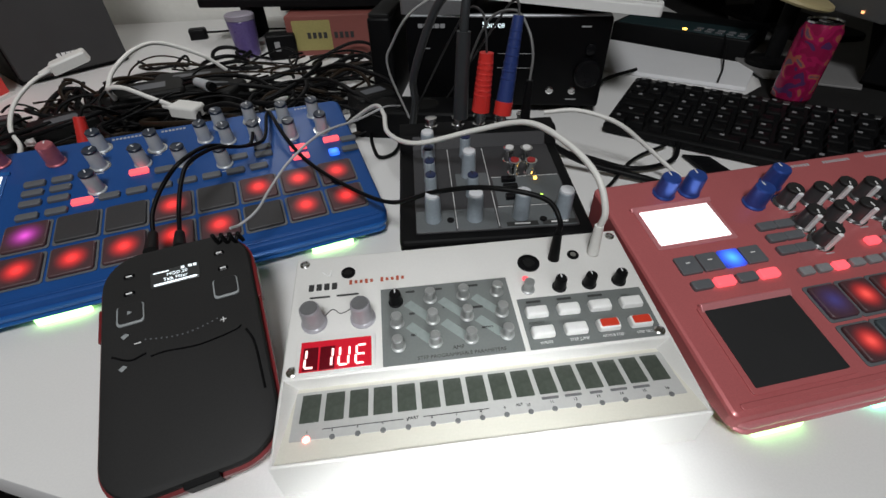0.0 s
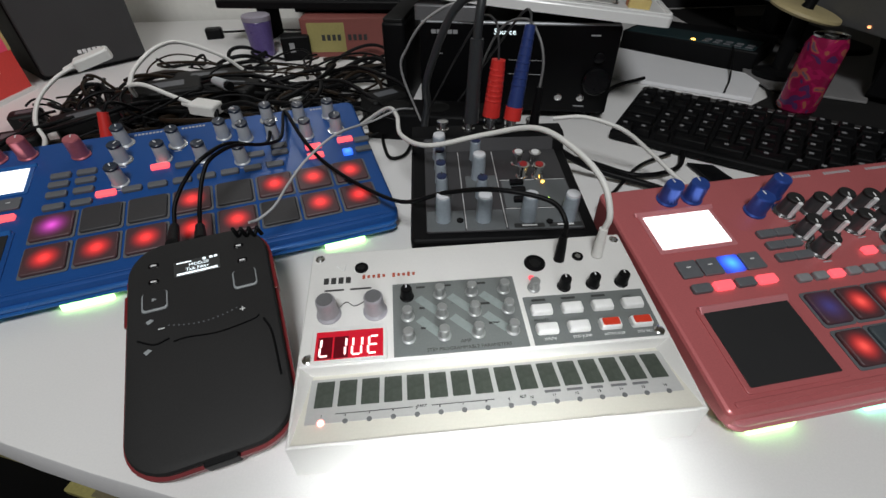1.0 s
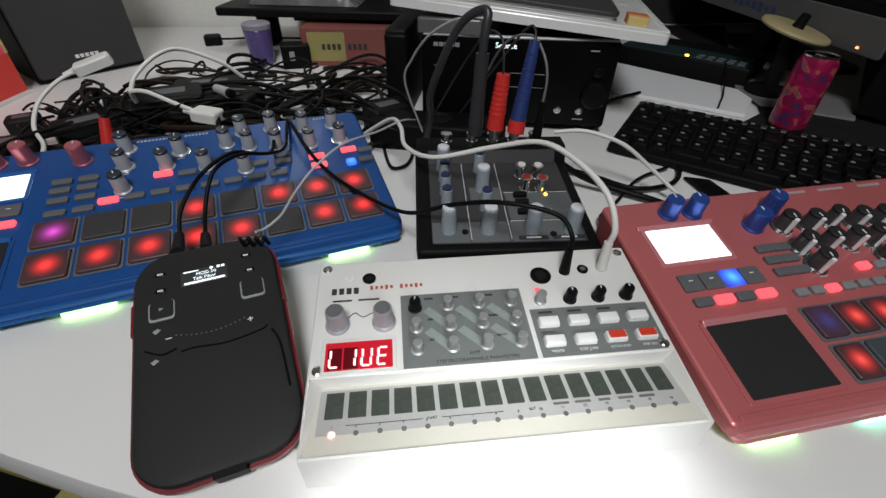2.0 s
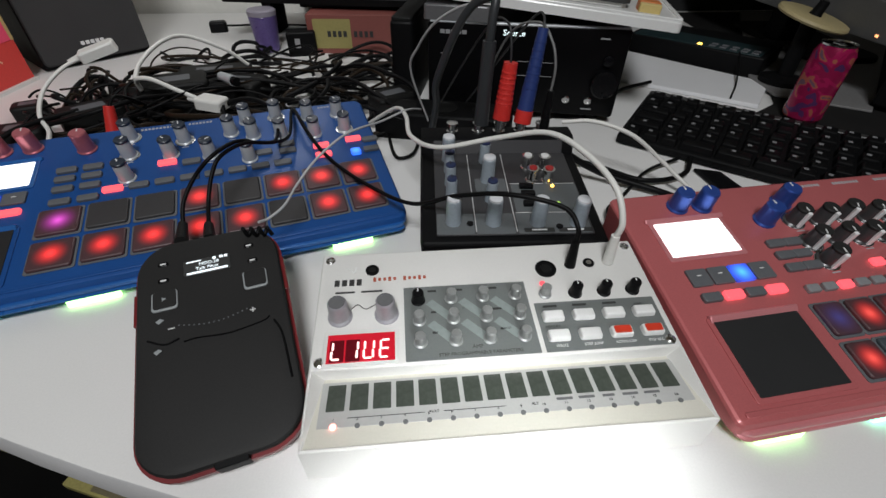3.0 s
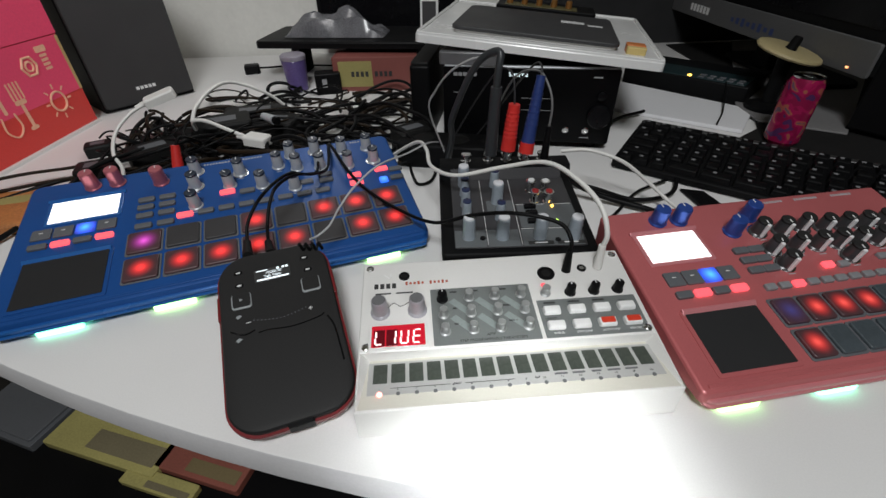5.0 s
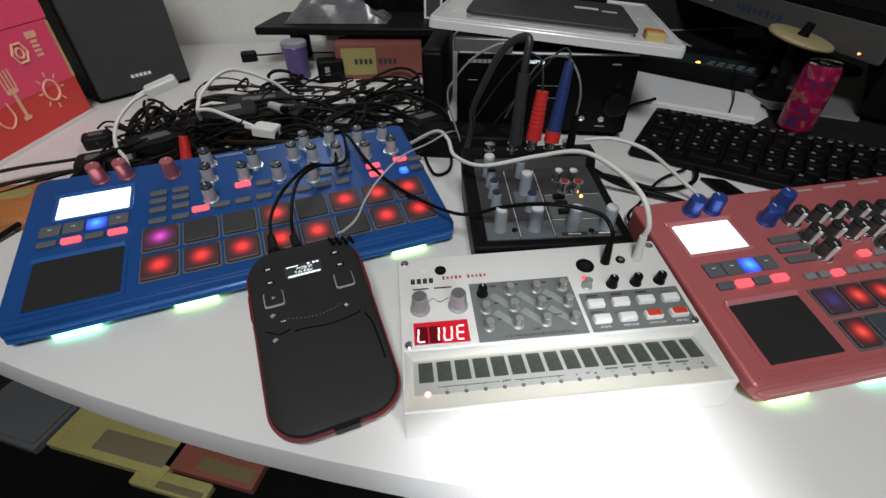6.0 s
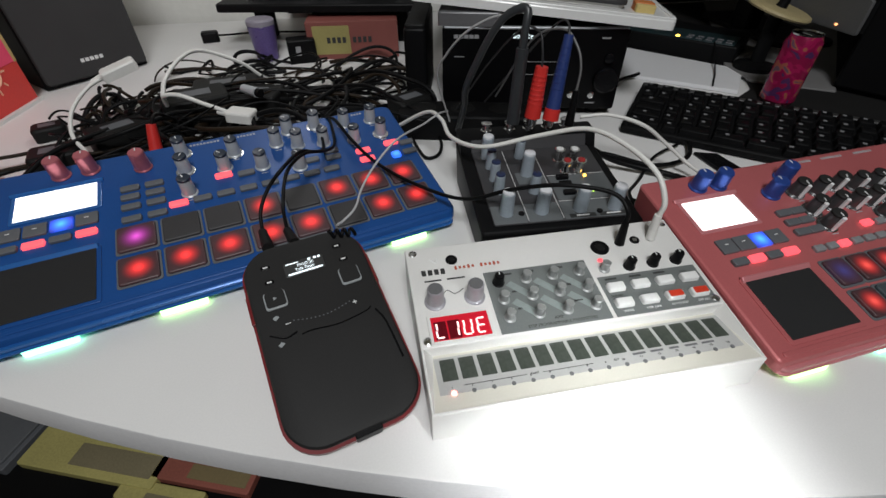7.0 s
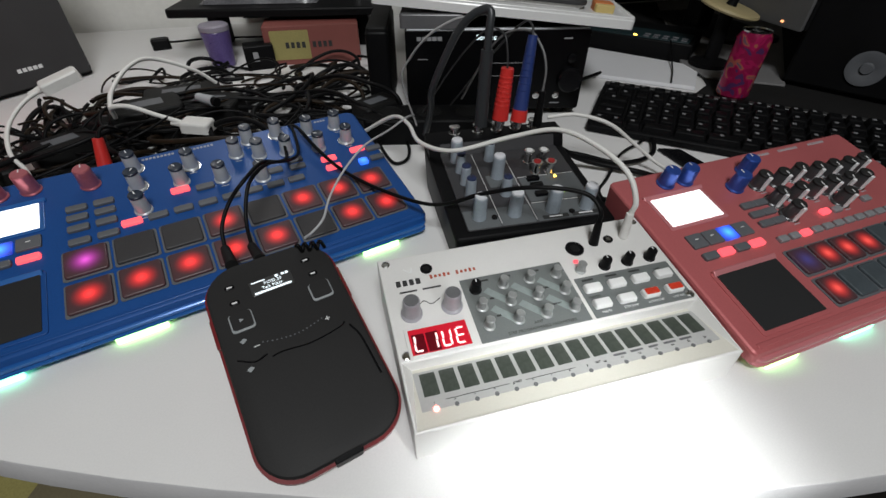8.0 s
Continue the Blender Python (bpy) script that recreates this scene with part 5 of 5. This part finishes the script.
def cable(pts, r, material, label, plugs=(), steps=8):
    """A cable; plugs: (from, to, radius, end radius, material, name)."""
    c = thing("cable", place(0, 0), label, "cable")
    part("lead", tube(pts, r, 8, steps), material, c, angle=1.2)
    for a, b, r0, r1, mm, name in plugs:
        a, b = Vector(a), Vector(b)
        if name == "boxy_plug":
            d = b - a
            turn = d.to_track_quat("X", "Z").to_matrix().to_4x4()
            shell = part(name, slab(d.length, 2.1 * r1, 0.011, 0.004, 0.0022, cx=d.length / 2, z=-0.0055), mm, c, m=Matrix.Translation(a) @ turn)
            part("boot", tube([(-0.012, 0, 0), (-0.005, 0, 0), (0.001, 0, 0)], 0.0024, 10, 3, ends=0.0042), mm, shell)
            continue
        sleeve = part(name, tube([a, a.lerp(b, 0.5), b], r0, 14, 3, ends=r1), mm, c, angle=0.8)
        if (b - a).length > 0.04 and mm in (PLUG_RED, PLUG_BLUE):
            stand = (b - a).to_track_quat("Z", "Y").to_matrix().to_4x4()
            for k in range(7):
                f = 0.30 + 0.09 * k
                rr = r0 + (r1 - r0) * f + 0.0002
                part("rib", lathe([(rr - 0.0006, -0.0012), (rr, -0.0006), (rr, 0.0006), (rr - 0.0006, 0.0012)], 16), mm, sleeve, m=Matrix.Translation(a.lerp(b, f)) @ stand)
    return c


cable([(0.1735, 0.0985, 0.058), (0.1750, 0.0990, 0.070), (0.1720, 0.112, 0.085), (0.162, 0.138, 0.093), (0.146, 0.166, 0.094), (0.118, 0.188, 0.081), (0.078, 0.206, 0.066),
       (0.058, 0.240, 0.060), (0.055, 0.275, 0.062), (0.045, 0.310, 0.055), (0.010, 0.350, 0.020)], 0.0019, LEAD_WHITE, "white audio cable arching over the mixer",
      [((0.1730, 0.0975, 0.0405), (0.1735, 0.0985, 0.060), 0.0034, 0.0026, LEAD_WHITE, "plug")])
cable([(0.1495, 0.0975, 0.056), (0.1500, 0.1000, 0.066), (0.143, 0.112, 0.073), (0.113, 0.126, 0.074), (0.085, 0.148, 0.060), (0.055, 0.176, 0.037), (0.020, 0.213, 0.033),
       (-0.010, 0.243, 0.040), (-0.030, 0.272, 0.050), (-0.046, 0.305, 0.058), (-0.060, 0.345, 0.040)], 0.0016, LEAD_BLACK, "thin black audio cable from the sequencer across the mixer",
      [((0.1490, 0.0965, 0.0400), (0.1495, 0.0975, 0.058), 0.0034, 0.0024, LEAD_BLACK, "plug")])
cable([(-0.0990, 0.1580, 0.0385), (-0.0992, 0.1706, 0.0494), (-0.0914, 0.1820, 0.0621), (-0.0785, 0.1900, 0.0735), (-0.0688, 0.2138, 0.0722), (-0.0600, 0.2360, 0.0600), (-0.0560, 0.2640, 0.0495), (-0.0600, 0.3000, 0.0530), (-0.0660, 0.3400, 0.0350)],
      0.0014, LEAD_BLACK, "thin black cable plugged into the touch effector", [((-0.0925, 0.1380, 0.0400), (-0.0992, 0.1590, 0.0390), 0.0042, 0.0030, RUBBER, "plug")])
cable([(-0.0810, 0.1550, 0.0395), (-0.0833, 0.1717, 0.0489), (-0.0806, 0.1841, 0.0623), (-0.0755, 0.1945, 0.0705), (-0.0655, 0.2170, 0.0690), (-0.0520, 0.2400, 0.0580), (-0.0460, 0.2700, 0.0500), (-0.0500, 0.3100, 0.0555), (-0.0560, 0.3450, 0.0300)],
      0.0014, LEAD_BLACK, "thin black cable plugged into the touch effector", [((-0.0740, 0.1370, 0.0420), (-0.0812, 0.1560, 0.0398), 0.0040, 0.0030, RUBBER, "plug")])
cable([(-0.0440, 0.1450, 0.0480), (-0.0397, 0.1527, 0.0455), (-0.0306, 0.1630, 0.0488), (-0.0242, 0.1820, 0.0535), (-0.0111, 0.1990, 0.0640), (0.0092, 0.2242, 0.0708), (0.0350, 0.2620, 0.0640), (0.0560, 0.2890, 0.0620), (0.0700, 0.3200, 0.0500)],
      0.0009, mat("pale_thin_lead", (0.46, 0.46, 0.47), 0.4), "thin pale lead bowing over the pads")
coil = [(-0.0490 + 0.0016 * k, 0.1290 + 0.0022 * math.cos(k * 2.1), 0.0530 + 0.0030 * math.sin(k * 2.1)) for k in range(12)]
cable(coil, 0.0012, LEAD_BLACK, "short coiled black lead at the touch effector")

cable([(-0.300, 0.452, 0.066), (-0.314, 0.432, 0.060), (-0.322, 0.402, 0.048), (-0.315, 0.370, 0.034), (-0.296, 0.345, 0.026), (-0.272, 0.300, 0.030), (-0.266, 0.276, 0.034)], 0.0021, LEAD_WHITE,
      "white computer cable with a boxy plug", [((-0.302, 0.450, 0.066), (-0.268, 0.466, 0.076), 0.0085, 0.0105, LEAD_WHITE, "boxy_plug")])
cable([(-0.231, 0.409, 0.054), (-0.230, 0.432, 0.066), (-0.220, 0.474, 0.076), (-0.205, 0.507, 0.073), (-0.170, 0.525, 0.052), (-0.150, 0.535, 0.030)], 0.0024, LEAD_WHITE, "white cable looping over the cable heap")
cable([(-0.235, 0.420, 0.040), (-0.230, 0.410, 0.054), (-0.212, 0.404, 0.056), (-0.188, 0.396, 0.048), (-0.160, 0.388, 0.038)], 0.0024, LEAD_WHITE, "white cable with a boxy white plug",
      [((-0.164, 0.389, 0.038), (-0.135, 0.380, 0.036), 0.0080, 0.0100, LEAD_WHITE, "boxy_plug")])
cable([(-0.217, 0.325, 0.056), (-0.216, 0.338, 0.062), (-0.218, 0.365, 0.050), (-0.220, 0.410, 0.020)], 0.0016, LEAD_BLACK, "black cable with a red plug",
      [((-0.219, 0.318, 0.034), (-0.217, 0.326, 0.058), 0.0062, 0.0044, PLUG_RED, "red_plug")])
cable([(-0.152, 0.440, 0.046), (-0.168, 0.453, 0.042), (-0.195, 0.470, 0.030), (-0.230, 0.480, 0.010)], 0.0018, LEAD_BLACK, "black cable with a silver plug",
      [((-0.154, 0.442, 0.046), (-0.136, 0.427, 0.045), 0.0048, 0.0060, SILVER, "plug"), ((-0.137, 0.428, 0.045), (-0.132, 0.424, 0.0448), 0.0052, 0.0050, BLACK, "plug_mouth")])

# leads standing in the mixer's jacks
cable([(0.117, 0.250, 0.066), (0.118, 0.251, 0.100), (0.121, 0.254, 0.140), (0.1230, 0.2580, 0.1550), (0.1170, 0.2640, 0.1550), (0.1080, 0.2700, 0.1480), (0.1000, 0.2760, 0.1350), (0.0910, 0.2850, 0.1110), (0.0830, 0.2960, 0.0820), (0.0840, 0.3050, 0.0600), (0.0800, 0.3150, 0.0300)],
      0.0034, LEAD_SHEEN, "thick black cable standing in the mixer and bending over", [((0.117, 0.250, 0.064), (0.120, 0.253, 0.128), 0.0060, 0.0052, LEAD_SHEEN, "plug_sleeve")])
cable([(0.1355, 0.243, 0.112), (0.1350, 0.246, 0.128), (0.1330, 0.254, 0.140), (0.126, 0.280, 0.135), (0.112, 0.330, 0.090), (0.09, 0.37, 0.03)], 0.0009, LEAD_DARK, "thin lead with a ribbed red plug in the mixer",
      [((0.1320, 0.2420, 0.072), (0.1355, 0.2435, 0.115), 0.0072, 0.0054, PLUG_RED, "red_plug"), ((0.1315, 0.2418, 0.064), (0.1320, 0.2420, 0.073), 0.0042, 0.0050, STEEL, "collar")])
cable([(0.1600, 0.254, 0.133), (0.1620, 0.262, 0.142), (0.1600, 0.278, 0.140), (0.150, 0.310, 0.110), (0.12, 0.36, 0.04)], 0.0010, LEAD_DARK, "thin lead with a dark blue plug in the mixer",
      [((0.1508, 0.2430, 0.076), (0.1605, 0.2550, 0.136), 0.0066, 0.0040, PLUG_BLUE, "blue_plug"), ((0.1495, 0.2415, 0.068), (0.1510, 0.2432, 0.078), 0.0072, 0.0070, PLUG_RED, "red_ring"),
       ((0.1490, 0.2410, 0.063), (0.1495, 0.2416, 0.069), 0.0036, 0.0040, STEEL, "collar")])
cable([(0.1690, 0.2405, 0.092), (0.1700, 0.2420, 0.112), (0.1670, 0.250, 0.128), (0.160, 0.268, 0.137), (0.145, 0.300, 0.120), (0.13, 0.35, 0.05)], 0.0010, LEAD_GREY, "thin black lead with a slim plug in the mixer",
      [((0.1680, 0.2405, 0.062), (0.1690, 0.2405, 0.094), 0.0042, 0.0026, LEAD_BLACK, "plug")])
cable([(0.1280, 0.2680, 0.1520), (0.1130, 0.2750, 0.1490), (0.0990, 0.2850, 0.1440), (0.0820, 0.3000, 0.1300), (0.0690, 0.3200, 0.1070), (0.0620, 0.3350, 0.0810), (0.0800, 0.3550, 0.0200)], 0.0011, mat("pale_grey_lead", (0.38, 0.38, 0.38), 0.4), "thin pale grey lead arching before the receiver")
cable([(0.195, 0.272, 0.054), (0.222, 0.264, 0.057), (0.252, 0.250, 0.050), (0.280, 0.243, 0.030), (0.300, 0.225, 0.014), (0.308, 0.195, 0.012)], 0.0019, LEAD_WHITE, "white cable running to the red groovebox")
cable([(0.178, 0.262, 0.050), (0.200, 0.258, 0.030), (0.235, 0.250, 0.012), (0.280, 0.225, 0.006), (0.296, 0.195, 0.010)], 0.0030, LEAD_BLACK, "thick black cable behind the red groovebox")
cable([(0.170, 0.285, 0.030), (0.200, 0.290, 0.012), (0.240, 0.275, 0.006), (0.275, 0.245, 0.006), (0.320, 0.255, 0.006), (0.350, 0.300, 0.006)], 0.0024, LEAD_BLACK, "black cable lying behind the mixer")
cable([(0.215, 0.178, 0.010), (0.222, 0.200, 0.008), (0.245, 0.222, 0.006), (0.285, 0.262, 0.006), (0.330, 0.285, 0.006)], 0.0016, LEAD_BLACK, "thin black cable on the desk",
      [((0.218, 0.166, 0.014), (0.215, 0.182, 0.010), 0.0042, 0.0034, LEAD_BLACK, "plug")])
cable([(0.300, 0.400, 0.004), (0.340, 0.470, 0.006), (0.400, 0.500, 0.008)], 0.0024, LEAD_BLACK, "black cable beside the receiver")
cable([(0.478, 0.435, 0.0078), (0.494, 0.455, 0.0078), (0.510, 0.475, 0.0085), (0.528, 0.502, 0.0120), (0.545, 0.530, 0.0220), (0.552, 0.548, 0.0320)], 0.0012, LEAD_BLACK, "thin black wire lying across the paper pad")

cable([(0.020, 0.420, 0.020), (0.034, 0.389, 0.006), (0.0375, 0.345, 0.003), (0.0447, 0.312, 0.003), (0.0600, 0.318, 0.003), (0.0675, 0.350, 0.003), (0.0600, 0.386, 0.006), (0.030, 0.430, 0.015)], 0.0018, LEAD_BLACK, "black cable looped on the desk beside the mixer")
cable([(-0.060, 0.470, 0.030), (-0.010, 0.440, 0.040), (0.025, 0.400, 0.034), (0.052, 0.375, 0.026), (0.066, 0.395, 0.020), (0.060, 0.440, 0.020)], 0.0024, LEAD_BLACK, "black cable bending down beside the receiver")
cable([(-0.080, 0.420, 0.020), (-0.030, 0.398, 0.034), (0.020, 0.372, 0.030), (0.060, 0.362, 0.020), (0.078, 0.400, 0.016)], 0.0020, LEAD_BLACK, "black cable bending down beside the receiver")
cable([(-0.050, 0.520, 0.020), (0.000, 0.480, 0.044), (0.040, 0.430, 0.048), (0.066, 0.405, 0.040), (0.074, 0.398, 0.012)], 0.0026, LEAD_BLACK, "black cable bending down beside the receiver")

# the heap of leads
rng = random.Random(11)
for n in range(86):
    # a dense core, loose loops at the rear, coils beside the receiver, strands before the loudspeaker
    zone = "core" if n < 44 else "rear" if n < 56 else "coil" if n < 76 else "front"
    x0, x1, y0, y1, r_low, r_high = {"core": (-0.32, -0.10, 0.35, 0.55, 0.030, 0.065), "rear": (-0.27, 0.01, 0.60, 0.67, 0.020, 0.045),
                                     "coil": (-0.09, 0.03, 0.40, 0.60, 0.035, 0.072), "front": (-0.42, -0.35, 0.43, 0.53, 0.020, 0.045)}[zone]
    cx, cy = rng.uniform(x0, x1), rng.uniform(y0, y1)
    if cy < 0.33 + 0.27 * (cx + 0.20):
        cy += 0.10
    r0, turn, lap = rng.uniform(r_low, r_high), rng.uniform(0, 6.28), rng.uniform(3.0, 8.0)
    long, flat, head = rng.uniform(0.9, 1.7), rng.uniform(0.70, 1.05), rng.uniform(-0.5, 0.5)
    if zone in ("rear", "coil"):
        long, flat = rng.uniform(1.0, 1.3), rng.uniform(0.85, 1.0)
    base, drift = rng.uniform(0.003, 0.034 if zone == "core" else 0.014), rng.uniform(-0.06, 0.06)
    sway, swell = rng.uniform(0, 6.28), rng.uniform(0.05, 0.22)
    count = int(8 + lap * 2.6)
    pts = []
    for k in range(count):
        s = k / (count - 1)
        a = turn + lap * s
        rr = r0 * (1 + swell * math.sin(1.7 * a + sway))
        x, y = rr * long * math.cos(a), rr * flat * math.sin(a)
        x, y = cx + x * math.cos(head) - y * math.sin(head) + drift * s, cy + x * math.sin(head) + y * math.cos(head) + 0.5 * drift * s
        z = max(0.003, base + 0.013 * math.sin(1.3 * a + sway))
        rear = 0.0974 + 0.2774 * (x + 0.2803) + 0.178
        y += max(0.0, rear + 0.004 - y) * (1.0 if x < 0.07 else 0.0)
        x = min(x, 0.072 if y > 0.36 else 0.055)
        if x < -0.32:
            x = -0.32 + (x + 0.32) * 0.35
        # keep clear of the loudspeaker's front
        along, past = 0.695 * (x + 0.462) + 0.719 * (y - 0.612), -0.719 * (x + 0.462) + 0.695 * (y - 0.612)
        if -0.08 < along < 0.22 and past > -0.012:
            x, y = x + 0.719 * (past + 0.012), y - 0.695 * (past + 0.012)
        pts.append((x, y, z))
    cable(pts, rng.choice([0.0012, 0.0016, 0.0020, 0.0025, 0.0029]), rng.choice([LEAD_BLACK, LEAD_BLACK, LEAD_BLACK, LEAD_BLACK, LEAD_BROWN]), "loose cable in the tangled black heap", steps=5)["group"] = "heap of cables"
for n in range(5):
    y0 = 0.275 + 0.022 * n
    pts = [(-0.520 + 0.05 * k, y0 - 0.06 + 0.035 * k * (0.6 + 0.1 * n % 0.3) + rng.uniform(-0.008, 0.008), 0.004 + 0.003 * n + rng.uniform(0, 0.004)) for k in range(7)]
    cable(pts, rng.choice([0.0020, 0.0026]), rng.choice([LEAD_BLACK, LEAD_BROWN]), "cable running off along the desk")["group"] = "cables along the desk"
cable([(-0.400, 0.190, 0.004), (-0.372, 0.236, 0.005), (-0.352, 0.290, 0.012), (-0.325, 0.340, 0.030), (-0.290, 0.390, 0.030)], 0.0026, LEAD_BLACK, "black cable beside the blue groovebox")
for x, y, w, d, h, turn in ((0.042, 0.412, 0.052, 0.036, 0.034, 30), (-0.215, 0.455, 0.075, 0.050, 0.040, 20), (-0.150, 0.470, 0.070, 0.045, 0.034, -15), (-0.285, 0.400, 0.060, 0.040, 0.030, 40), (-0.335, 0.360, 0.044, 0.034, 0.026, 20), (-0.255, 0.475, 0.070, 0.036, 0.028, 65), (-0.165, 0.415, 0.060, 0.034, 0.024, -30), (-0.386, 0.452, 0.034, 0.026, 0.016, 25), (-0.190, 0.520, 0.090, 0.050, 0.030, 10)):
    a = thing("power_adapter", pose(x, y, 0, 0, 0, turn), "black power adapter buried in the cable heap", "adapter", "adapters in the heap")
    part("case", slab(w, d, h, 0.006, 0.003), RUBBER, a)
    part("rating_plate", slab(w * 0.5, d * 0.4, 0.0003, 0.001, 0.0001, z=h), KEYGREY, a)
